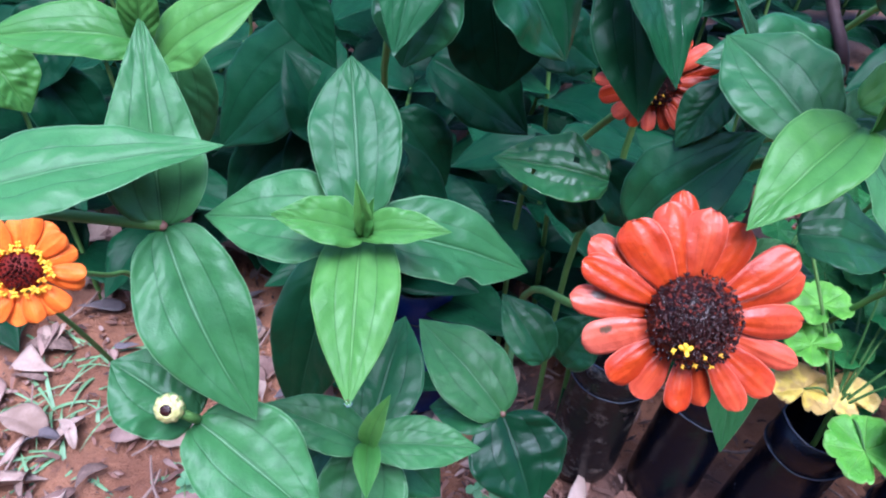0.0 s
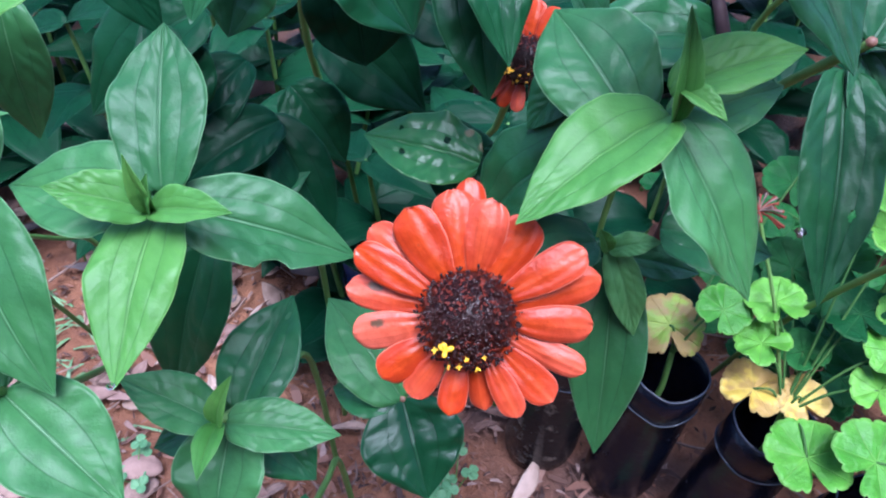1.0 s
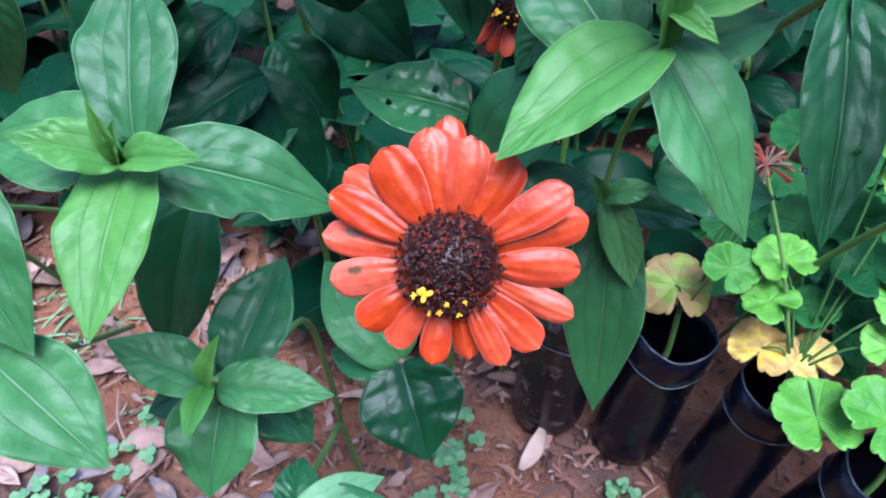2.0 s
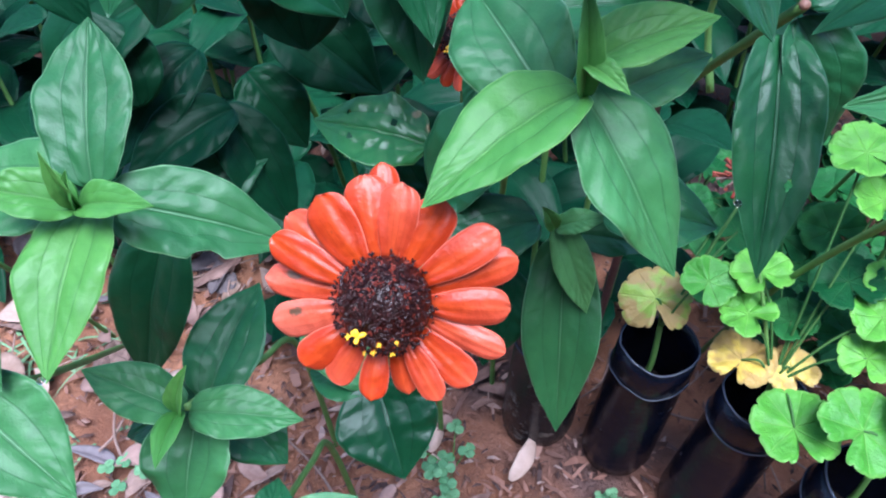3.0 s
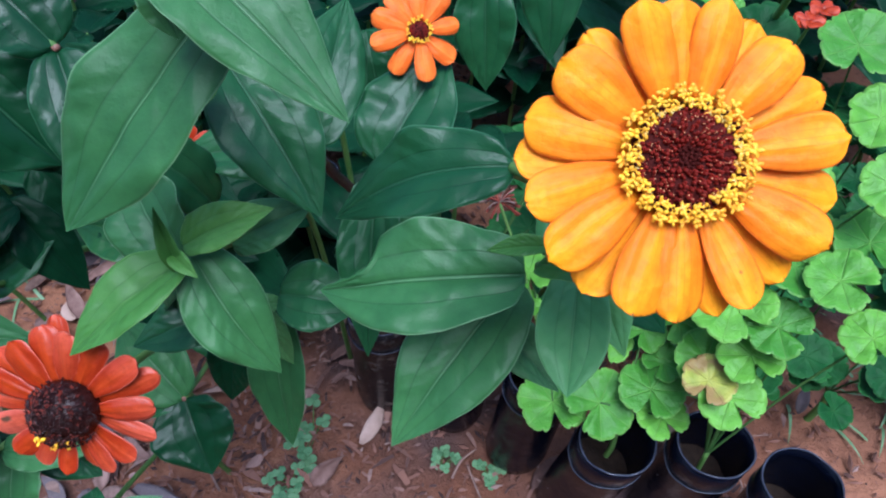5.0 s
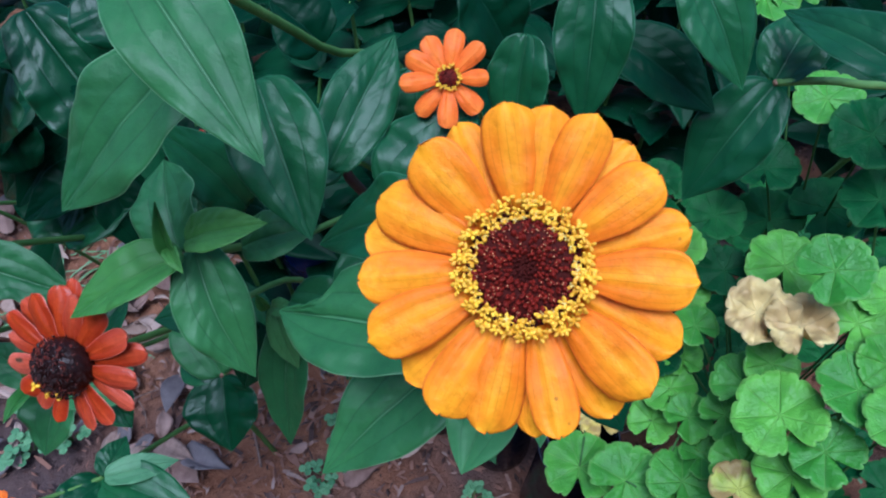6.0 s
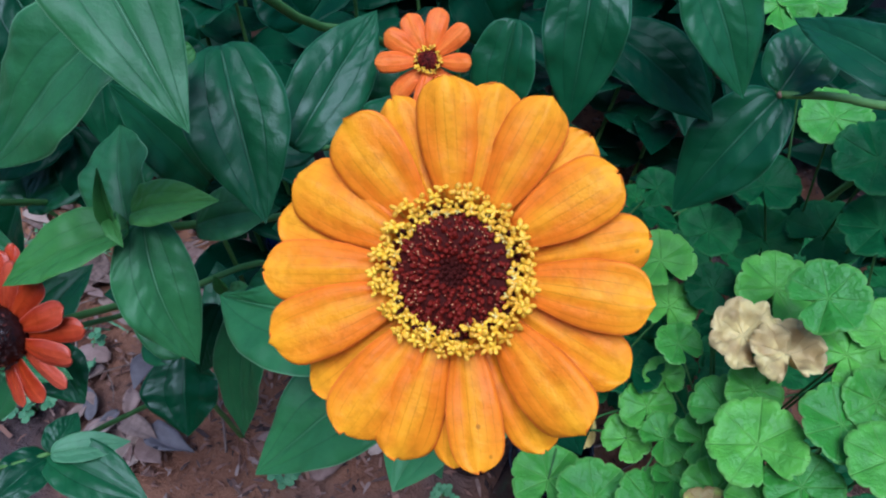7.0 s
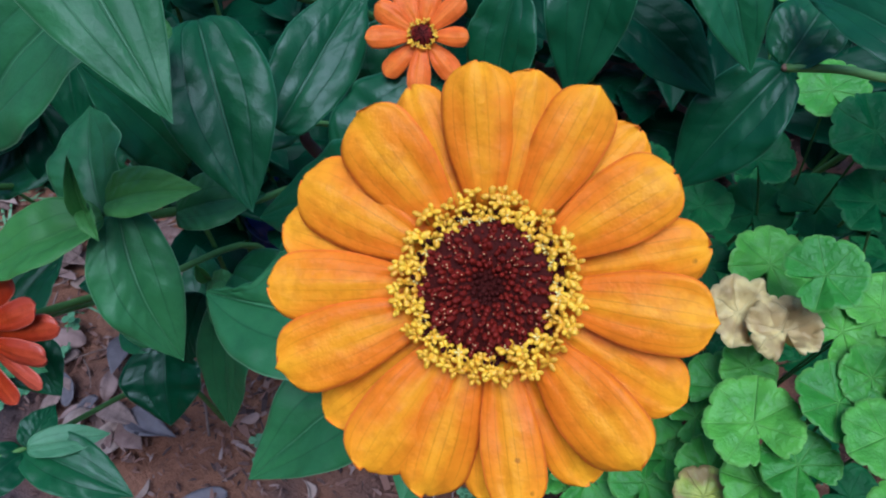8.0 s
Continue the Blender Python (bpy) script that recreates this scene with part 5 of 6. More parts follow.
leaf(back_red_zinnia, (0.0410, 0.2245, 0.4732), (0.0236, 0.2162, 0.4508), 0.0196, (-0.4934, -0.6192, 0.6108), MID, bow=0.06)
leaf(back_red_zinnia, (0.0497, 0.2222, 0.4602), (0.0228, 0.2121, 0.5158), 0.0321, (0.8740, -0.3216, 0.3642), MID, bow=0.08)

shade_zinnia = thing("zinnia_plant", (-0.2775, 0.7995, 0.0000), "zinnia with broad glossy leaves, shade put into their colour", "zinnia plant", "zinnia plants in the bed")
tube("stem", shade_zinnia, [(-0.0742, 0.5976, -0.0200), (-0.0782, 0.4870, 0.2339), (-0.0842, 0.3765, 0.4253), (-0.0326, 0.2874, 0.5352), (-0.0021, 0.2500, 0.5281)], [0.0023, 0.00216, 0.0024, 0.00216, 0.0018], STEM)
joint(shade_zinnia, (-0.0021, 0.2500, 0.5281), 0.0019)
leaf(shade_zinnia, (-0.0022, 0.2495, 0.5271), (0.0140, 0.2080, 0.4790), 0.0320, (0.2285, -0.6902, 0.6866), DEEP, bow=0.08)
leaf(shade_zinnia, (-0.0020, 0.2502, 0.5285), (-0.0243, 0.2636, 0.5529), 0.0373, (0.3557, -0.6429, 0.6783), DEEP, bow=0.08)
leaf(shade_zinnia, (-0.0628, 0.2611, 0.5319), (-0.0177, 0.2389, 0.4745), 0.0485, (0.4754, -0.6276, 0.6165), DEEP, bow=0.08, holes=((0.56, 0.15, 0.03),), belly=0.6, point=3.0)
leaf(shade_zinnia, (-0.0692, 0.2400, 0.5462), (-0.0838, 0.2029, 0.4913), 0.0326, (0.1933, -0.8359, 0.5138), MID, bow=0.06)
leaf(shade_zinnia, (-0.0962, 0.2974, 0.4320), (-0.1345, 0.2535, 0.3932), 0.0323, (0.0361, -0.6791, 0.7331), SHADE_DARK)
leaf(shade_zinnia, (-0.0794, 0.2776, 0.4134), (-0.1240, 0.2449, 0.3928), 0.0326, (0.0155, -0.5484, 0.8360), SHADE_DARK)
leaf(shade_zinnia, (-0.0884, 0.2841, 0.4101), (-0.0566, 0.2615, 0.3551), 0.0331, (0.5176, -0.6437, 0.5637), SHADE_DARK)
leaf(shade_zinnia, (-0.1058, 0.2822, 0.4631), (-0.1604, 0.2717, 0.4154), 0.0484, (-0.3829, -0.7074, 0.5941), SHADE_DARK)
leaf(shade_zinnia, (-0.1185, 0.2874, 0.4192), (-0.1629, 0.2717, 0.3797), 0.0359, (-0.3222, -0.6978, 0.6397), SHADE_DARK)
leaf(shade_zinnia, (-0.0633, 0.3155, 0.4399), (-0.0137, 0.3019, 0.4058), 0.0434, (0.2856, -0.6709, 0.6844), SHADE_DARK)
leaf(shade_zinnia, (-0.0810, 0.3134, 0.4115), (-0.0540, 0.3012, 0.3749), 0.0346, (0.3599, -0.7722, 0.5236), SHADE_DARK)
leaf(shade_zinnia, (-0.0163, 0.3149, 0.4540), (-0.0390, 0.3286, 0.4808), 0.0384, (0.1794, -0.8057, 0.5644), SHADE_DARK)
leaf(shade_zinnia, (-0.0230, 0.2991, 0.4657), (0.0129, 0.2929, 0.4474), 0.0407, (0.2481, -0.6607, 0.7084), SHADE_DARK)

tall_zinnia = thing("zinnia_plant", (-0.1782, 0.9758, 0.0000), "tall zinnia with very large smooth leaves near its top", "zinnia plant", "zinnia plants in the bed")
tube("stem", tall_zinnia, [(0.0913, 0.4407, -0.0200), (0.0863, 0.4107, 0.3826), (0.0844, 0.2601, 0.5299), (0.0833, 0.1787, 0.6036)], [0.0026, 0.0024, 0.002, 0.0019], STEM)
leaf(tall_zinnia, (0.0885, 0.1726, 0.5895), (0.0348, 0.1402, 0.5344), 0.0385, (-0.2428, -0.7146, 0.6560), LEAF, bow=0.05, fold=0.10, belly=0.48, point=2.3)
leaf(tall_zinnia, (0.0783, 0.1610, 0.6195), (0.1262, 0.1227, 0.5849), 0.0296, (0.2101, -0.4968, 0.8421), LEAF, bow=0.08, fold=0.1)
leaf(tall_zinnia, (0.0776, 0.1583, 0.6044), (0.0836, 0.1499, 0.5919), 0.0114, (0.3616, -0.6837, 0.6338), LEAF, bow=0.05)
leaf(tall_zinnia, (0.0731, 0.2196, 0.5384), (0.1050, 0.1761, 0.4967), 0.0387, (0.2458, -0.5711, 0.7832), MID, bow=0.08)
leaf(tall_zinnia, (0.0769, 0.1980, 0.5512), (0.0617, 0.1876, 0.5378), 0.0128, (-0.1456, -0.6918, 0.7072), YOUNG)

small_orange_zinnia = thing("zinnia_plant", (-0.0163, 0.7779, 0.0000), "zinnia with a small vivid orange flower and glossy leaves", "zinnia plant", "zinnia plants in the bed")
tube("stem", small_orange_zinnia, [(0.1351, 0.4692, -0.0200), (0.1301, 0.4392, 0.2739), (0.1283, 0.2924, 0.4177), (0.1272, 0.2110, 0.4914)], [0.0026, 0.0024, 0.002, 0.0019], STEM)
tube("stem", small_orange_zinnia, [(0.1545, 0.3296, 0.3905), (0.1460, 0.3340, 0.4420), (0.1460, 0.2500, 0.5260)], [0.00216, 0.00158, 0.00158], STEM)
tube("stem", small_orange_zinnia, [(0.0874, 0.2668, 0.5060), (0.0906, 0.2553, 0.4904), (0.0948, 0.2434, 0.4744), (0.1000, 0.2507, 0.4521), (0.1156, 0.2924, 0.3667), (0.1280, 0.3600, 0.1500), (0.1330, 0.4600, -0.0200)], [0.0022, 0.0024, 0.0026, 0.0026, 0.0026, 0.0028, 0.0030], PURPLE_STEM, "dark purplish woody stem")
joint(small_orange_zinnia, (0.1272, 0.2110, 0.4914), 0.0019)
small_flower(small_orange_zinnia, (0.1460, 0.2440, 0.5320), (0.1, -0.72, 0.68))
leaf(small_orange_zinnia, (0.1272, 0.2107, 0.4911), (0.1584, 0.2489, 0.5175), 0.0414, (-0.1328, -0.4874, 0.8630), MID, bow=0.08)
leaf(small_orange_zinnia, (0.0995, 0.2136, 0.5011), (0.1165, 0.2694, 0.5340), 0.0310, (0.2800, -0.7000, 0.6500), MID, bow=0.05, fold=0.12, belly=0.48)
leaf(small_orange_zinnia, (0.0942, 0.2443, 0.4751), (0.0330, 0.2401, 0.4746), 0.0336, (0.0235, -0.4484, 0.8935), MID, bow=0.06)
leaf(small_orange_zinnia, (0.1243, 0.2133, 0.4806), (0.1160, 0.1590, 0.4246), 0.0279, (-0.1222, -0.7040, 0.6996), MID, bow=0.06, fold=0.25, holes=((0.62, -0.45, 0.022),))
leaf(small_orange_zinnia, (0.1291, 0.2157, 0.4848), (0.1466, 0.2034, 0.4452), 0.0288, (0.2694, -0.8797, 0.3918), MID)
leaf(small_orange_zinnia, (0.1221, 0.2815, 0.5102), (0.1275, 0.2620, 0.4793), 0.0351, (-0.0033, -0.8462, 0.5328), MID)
leaf(small_orange_zinnia, (0.1748, 0.2633, 0.5442), (0.1743, 0.2452, 0.4997), 0.0268, (-0.2170, -0.9034, 0.3699), MID, bow=0.06)

orange_zinnia = thing("zinnia_plant", (0.3832, 0.5609, 0.0000), "zinnia with a large open orange flower on a green stalk", "zinnia plant", "zinnia plants in the bed")
tube("stem", orange_zinnia, [(0.2507, 0.4533, -0.0200), (0.2467, 0.3449, 0.2295), (0.2407, 0.2364, 0.4172), (0.1790, 0.1850, 0.5070), (0.1770, 0.1650, 0.5290), (0.1730, 0.1550, 0.5370), (0.1830, 0.1290, 0.5560), (0.1958, 0.1010, 0.5890)], [0.0023, 0.00216, 0.0024, 0.0024, 0.0024, 0.00216, 0.00202, 0.00216], STEM)
joint(orange_zinnia, (0.1730, 0.1550, 0.5370), 0.0019)
orange_flower(orange_zinnia, (0.1948, 0.0919, 0.5969), (-0.05, -0.68, 0.73), [(124, 1.03, 0.27, 1), (106, 1.02, 0.34, 0), (90, 1.01, 0.31, 0), (74, 1.02, 0.3, 0), (58, 1.0, 0.28, 1), (42, 0.98, 0.34, 0), (24, 1.02, 0.3, 1), (5, 1.01, 0.34, 0), (-16, 1.03, 0.31, 1), (-36, 1.03, 0.34, 0), (-52, 1.06, 0.27, 1), (-67, 1.04, 0.27, 0), (-80, 1.06, 0.24, 1), (-93, 1.06, 0.32, 0), (-110, 1.06, 0.36, 0), (-129, 1.07, 0.32, 1), (-147, 1.08, 0.35, 0), (-167, 1.06, 0.32, 0), (178, 1.08, 0.31, 1), (162, 1.05, 0.37, 0), (141, 1.01, 0.37, 0)])
leaf(orange_zinnia, (0.1727, 0.1560, 0.5371), (0.1108, 0.1703, 0.5020), 0.0305, (-0.5221, -0.3690, 0.7689), MID, bow=0.1, fold=0.22, bend=0.05)
leaf(orange_zinnia, (0.1741, 0.1274, 0.5171), (0.1066, 0.1387, 0.5005), 0.0382, (-0.2782, -0.3430, 0.8972), LEAF, bow=0.06, fold=0.25, bite=(0.85, 0.74, 0.16), belly=0.48, point=2.6)
leaf(orange_zinnia, (0.1760, 0.1482, 0.4874), (0.1271, 0.1039, 0.4507), 0.0395, (-0.2687, -0.4201, 0.8668), LEAF, bow=0.08)
tube("stem", orange_zinnia, [(0.2395, 0.2171, 0.4281), (0.1942, 0.1473, 0.5001), (0.1773, 0.1241, 0.5250)], [0.00216, 0.0018, 0.00158], STEM)
leaf(orange_zinnia, (0.1794, 0.1225, 0.5360), (0.1609, 0.1255, 0.5321), 0.0068, (-0.2474, -0.3660, 0.8971), YOUNG, fold=0.4)
leaf(orange_zinnia, (0.1767, 0.1233, 0.5270), (0.1991, 0.0992, 0.5448), 0.0136, (-0.4787, 0.1909, 0.8570), YOUNG, fold=0.1)
leaf(orange_zinnia, (0.1927, 0.1315, 0.5128), (0.1824, 0.0906, 0.5036), 0.0225, (-0.1614, -0.1807, 0.9736), FRESH_LIT, bow=0.08, belly=0.55, point=2.8)
leaf(orange_zinnia, (0.2020, 0.1465, 0.4967), (0.2039, 0.1054, 0.5002), 0.0198, (-0.2956, 0.0655, 0.9531), FRESH_LIT, bow=0.08)
leaf(orange_zinnia, (0.1838, 0.1333, 0.5182), (0.2087, 0.1804, 0.5237), 0.0218, (-0.0832, -0.0720, 0.9939), FRESH_LIT, bow=0.06)
leaf(orange_zinnia, (0.1878, 0.1589, 0.5249), (0.1870, 0.1574, 0.5060), 0.0135, (-0.4999, -0.8617, 0.0867), LEAF)
leaf(orange_zinnia, (0.2121, 0.1545, 0.4862), (0.2326, 0.1353, 0.4661), 0.0252, (0.2576, -0.5531, 0.7923), SHADE_DARK, bow=0.08)
leaf(orange_zinnia, (0.1643, 0.1461, 0.4693), (0.1898, 0.1174, 0.4584), 0.0206, (0.1052, -0.2694, 0.9573), LEAF, bow=0.08)

right_zinnia = thing("zinnia_plant", (0.4442, 0.9867, 0.0000), "slender zinnia with shade-coloured leaves behind the geraniums", "zinnia plant", "zinnia plants in the bed")
tube("stem", right_zinnia, [(0.3987, 0.6270, -0.0200), (0.3947, 0.5137, 0.2398), (0.3887, 0.4003, 0.4361), (0.3262, 0.3262, 0.4972), (0.2920, 0.3220, 0.4960)], [0.0023, 0.00216, 0.0024, 0.00216, 0.0018], STEM)
joint(right_zinnia, (0.2920, 0.3220, 0.4960), 0.0019)
leaf(right_zinnia, (0.2916, 0.3217, 0.4955), (0.2600, 0.2930, 0.4380), 0.0400, (-0.3331, -0.7614, 0.5561), MID, bow=0.08)
leaf(right_zinnia, (0.2912, 0.3224, 0.4966), (0.3070, 0.3556, 0.5185), 0.0330, (-0.1243, -0.5047, 0.8543), MID, bow=0.08)
leaf(right_zinnia, (0.3342, 0.2817, 0.5301), (0.2868, 0.3361, 0.5262), 0.0270, (-0.3370, -0.3602, 0.8699), MID, bow=0.08)
leaf(right_zinnia, (0.1994, 0.2792, 0.5691), (0.2025, 0.2498, 0.5100), 0.0317, (0.0722, -0.8910, 0.4482), MID, bow=0.08)
leaf(right_zinnia, (0.2358, 0.3089, 0.5615), (0.2691, 0.2851, 0.5140), 0.0327, (0.2289, -0.7966, 0.5595), MID, bow=0.08)
leaf(right_zinnia, (0.2108, 0.3277, 0.5094), (0.2660, 0.3081, 0.4841), 0.0365, (0.1698, -0.5648, 0.8076), SHADE_DARK, bow=0.08)
leaf(right_zinnia, (0.1388, 0.3203, 0.5354), (0.1643, 0.3230, 0.4899), 0.0393, (0.6694, -0.6624, 0.3362), SHADE_DARK, bow=0.08)

left_orange_zinnia = thing("zinnia_plant", (-0.5417, 0.5904, 0.0000), "zinnia with a small bright orange flower over litter", "zinnia plant", "zinnia plants in the bed")
tube("stem", left_orange_zinnia, [(-0.2985, 0.5041, -0.0200), (-0.3035, 0.4741, 0.1496), (-0.3041, 0.4196, 0.2099), (-0.3052, 0.3382, 0.2836)], [0.0026, 0.0024, 0.002, 0.0019], STEM)
small_flower(left_orange_zinnia, (-0.3052, 0.3282, 0.2936), (0.25, -0.78, 0.58), 1.75, 0.46, True)

corner_zinnia = thing("zinnia_plant", (-0.2487, 0.2090, 0.0000), "low zinnia with a small orange-red flower near the soil", "zinnia plant", "zinnia plants in the bed")
tube("stem", corner_zinnia, [(-0.0624, 0.3054, -0.0200), (-0.0674, 0.2754, 0.1347), (-0.0679, 0.2320, 0.1850), (-0.0690, 0.1506, 0.2587)], [0.0026, 0.0024, 0.002, 0.0019], STEM)
tube("stem", corner_zinnia, [(-0.0690, 0.1506, 0.2587), (-0.0842, 0.1316, 0.2691), (-0.0950, 0.1077, 0.2907)], [0.00158, 0.00144, 0.00144], STEM)
small_flower(corner_zinnia, (-0.0950, 0.1037, 0.2947), (0.2, -0.7, 0.68), 0.75)
leaf(corner_zinnia, (-0.0698, 0.1502, 0.2591), (0.0019, 0.1430, 0.2465), 0.0355, (0.1576, -0.1328, 0.9785), MID, bow=0.08)
leaf(corner_zinnia, (-0.0694, 0.1493, 0.2585), (-0.0828, 0.1084, 0.2618), 0.0306, (0.3154, -0.0266, 0.9486), MID, bow=0.08)
leaf(corner_zinnia, (-0.0664, 0.1492, 0.2627), (-0.0650, 0.1778, 0.2662), 0.0217, (0.2745, -0.1281, 0.9530), MID, bow=0.06)
leaf(corner_zinnia, (-0.0638, 0.1479, 0.2668), (-0.0258, 0.1720, 0.2589), 0.0194, (0.2833, -0.1378, 0.9491), WEED, bow=0.06)
leaf(shade_zinnia, (-0.2360, 0.2839, 0.4470), (-0.2156, 0.2803, 0.4010), 0.0312, (0.6440, -0.6859, 0.3388), SHADE_DARK)
leaf(shade_zinnia, (-0.2194, 0.3006, 0.4680), (-0.2449, 0.2726, 0.4341), 0.0319, (0.0465, -0.7870, 0.6152), SHADE_DARK)
leaf(shade_zinnia, (0.0139, 0.2639, 0.3765), (-0.0126, 0.2914, 0.4139), 0.0394, (0.3187, -0.6418, 0.6975), SHADE_DARK)
leaf(shade_zinnia, (-0.1103, 0.2564, 0.4272), (-0.1276, 0.2726, 0.4627), 0.0317, (0.5245, -0.6488, 0.5514), SHADE_DARK)
leaf(right_zinnia, (0.0613, 0.3154, 0.4937), (0.0357, 0.3159, 0.5175), 0.0409, (0.5870, -0.4949, 0.6407), SHADE_DARK)


# ---- nursery bags and geraniums ----
nursery_bag(0.1765, 0.3450, 0.1690, 0.3550, 0.165, 0.0300, BAG)
nursery_bag(0.2420, 0.2980, 0.2280, 0.3050, 0.165, 0.0300, BAG)
nursery_bag(0.2900, 0.2320, 0.2720, 0.2500, 0.165, 0.0300, BAG)
nursery_bag(0.3668, 0.2242, 0.3588, 0.2342, 0.165, 0.0300, BAG)
nursery_bag(0.4220, 0.1874, 0.4220, 0.1874, 0.165, 0.0300, BAG)
nursery_bag(0.1050, 0.3750, 0.1000, 0.3850, 0.165, 0.0325, MUDDY_BAG)
nursery_bag(-0.0533, 0.4700, -0.0533, 0.4700, 0.165, 0.034, BLUE_BAG)
nursery_bag(0.0293, 0.5578, 0.0293, 0.5578, 0.165, 0.0300, BAG)
geranium_a = thing("geranium_plant", (0.1750, 0.3500, 0.1200), "bushy geranium with round scalloped bright green leaves", "geranium", "geraniums")
tube("stem", geranium_a, [(0.1750, 0.3500, 0.1200), (0.1770, 0.3500, 0.1400), (0.1750, 0.3500, 0.1800)], [0.0026, 0.0024, 0.002], STEM)
geranium_b = thing("geranium_plant", (0.2420, 0.3000, 0.1200), "bushy geranium with round scalloped bright green leaves", "geranium", "geraniums")
tube("stem", geranium_b, [(0.2420, 0.3000, 0.1200), (0.2440, 0.3000, 0.1400), (0.2420, 0.3000, 0.1800)], [0.0026, 0.0024, 0.002], STEM)
geranium_c = thing("geranium_plant", (0.2900, 0.2400, 0.1200), "bushy geranium with round scalloped bright green leaves", "geranium", "geraniums")
tube("stem", geranium_c, [(0.2900, 0.2400, 0.1200), (0.2920, 0.2400, 0.1400), (0.2900, 0.2400, 0.1800)], [0.0026, 0.0024, 0.002], STEM)
geranium_d = thing("geranium_plant", (0.3600, 0.3100, 0.0000), "bushy geranium with round scalloped bright green leaves", "geranium", "geraniums")
tube("stem", geranium_d, [(0.3600, 0.3100, -0.0100), (0.3620, 0.3100, 0.0650), (0.3600, 0.3100, 0.1600)], [0.0026, 0.0024, 0.002], STEM)
geranium_e = thing("geranium_plant", (0.4500, 0.3600, 0.0000), "bushy geranium with round scalloped bright green leaves", "geranium", "geraniums")
tube("stem", geranium_e, [(0.4500, 0.3600, -0.0100), (0.4520, 0.3600, 0.0650), (0.4500, 0.3600, 0.1600)], [0.0026, 0.0024, 0.002], STEM)
geranium_f = thing("geranium_plant", (0.4000, 0.4600, 0.0000), "bushy geranium with round scalloped bright green leaves", "geranium", "geraniums")
tube("stem", geranium_f, [(0.4000, 0.4600, -0.0100), (0.4020, 0.4600, 0.0650), (0.4000, 0.4600, 0.1600)], [0.0026, 0.0024, 0.002], STEM)
geranium_g = thing("geranium_plant", (0.5000, 0.5500, 0.0000), "bushy geranium with round scalloped bright green leaves", "geranium", "geraniums")
tube("stem", geranium_g, [(0.5000, 0.5500, -0.0100), (0.5020, 0.5500, 0.0650), (0.5000, 0.5500, 0.1600)], [0.0026, 0.0024, 0.002], STEM)
geranium_h = thing("geranium_plant", (0.3600, 0.2200, 0.0000), "bushy geranium with round scalloped bright green leaves", "geranium", "geraniums")
tube("stem", geranium_h, [(0.3600, 0.2200, -0.0100), (0.3620, 0.2200, 0.0650), (0.3600, 0.2200, 0.1600)], [0.0026, 0.0024, 0.002], STEM)
geranium_leaf(geranium_b, (0.2401, 0.2580, 0.1876), (-0.1095, -0.1587, 0.9812), 0.0273, 4.72, GERANIUM, (0.2420, 0.3000, 0.1750), 0.1, 20)
geranium_leaf(geranium_c, (0.2724, 0.2452, 0.2042), (-0.0340, -0.3248, 0.9452), 0.0277, 3.71, GERANIUM, (0.2900, 0.2400, 0.1750), 0.1, 97)
geranium_leaf(geranium_a, (0.1965, 0.3445, 0.2329), (-0.0301, -0.3681, 0.9293), 0.0191, 4.07, GERANIUM, (0.1750, 0.3500, 0.1750), 0.1, 91)
geranium_leaf(geranium_b, (0.2948, 0.3055, 0.2415), (-0.1279, -0.2572, 0.9579), 0.0200, 4.83, GERANIUM, (0.2420, 0.3000, 0.1750), 0.1, 70)
geranium_leaf(geranium_d, (0.3019, 0.3254, 0.2542), (-0.2035, -0.2589, 0.9442), 0.0147, 4.89, GERANIUM, (0.3600, 0.3100, 0.1550), 0.1, 8)
geranium_leaf(geranium_b, (0.2869, 0.2892, 0.2194), (-0.2275, -0.1992, 0.9532), 0.0183, 4.27, GERANIUM, (0.2420, 0.3000, 0.1750), 0.1, 95)
geranium_leaf(geranium_c, (0.3087, 0.2849, 0.2402), (-0.0706, -0.2023, 0.9768), 0.0180, 3.91, GERANIUM, (0.2900, 0.2400, 0.1750), 0.1, 1)
geranium_leaf(geranium_c, (0.3197, 0.2615, 0.2301), (-0.0690, -0.1238, 0.9899), 0.0162, 3.80, GERANIUM, (0.2900, 0.2400, 0.1750), 0.1, 72)
geranium_leaf(geranium_c, (0.3086, 0.2451, 0.2207), (-0.1062, -0.1675, 0.9801), 0.0250, 4.29, GERANIUM, (0.2900, 0.2400, 0.1750), 0.1, 75)
geranium_leaf(geranium_c, (0.3170, 0.2307, 0.2041), (-0.1148, -0.1732, 0.9782), 0.0191, 5.04, GERANIUM, (0.2900, 0.2400, 0.1750), 0.1, 33)
geranium_leaf(geranium_h, (0.3359, 0.2414, 0.2663), (-0.1871, -0.2868, 0.9395), 0.0214, 4.60, GERANIUM, (0.3600, 0.2200, 0.1550), 0.1, 38)
geranium_leaf(geranium_h, (0.3473, 0.2153, 0.2575), (-0.1230, -0.2822, 0.9514), 0.0231, 5.12, GERANIUM, (0.3600, 0.2200, 0.1550), 0.1, 3)
geranium_leaf(geranium_h, (0.3440, 0.2517, 0.3150), (-0.2512, -0.1604, 0.9545), 0.0272, 5.12, GERANIUM, (0.3600, 0.2200, 0.1550), 0.1, 55)
geranium_leaf(geranium_h, (0.3575, 0.2300, 0.2871), (-0.2793, -0.1089, 0.9540), 0.0219, 4.79, GERANIUM, (0.3600, 0.2200, 0.1550), 0.1, 40)
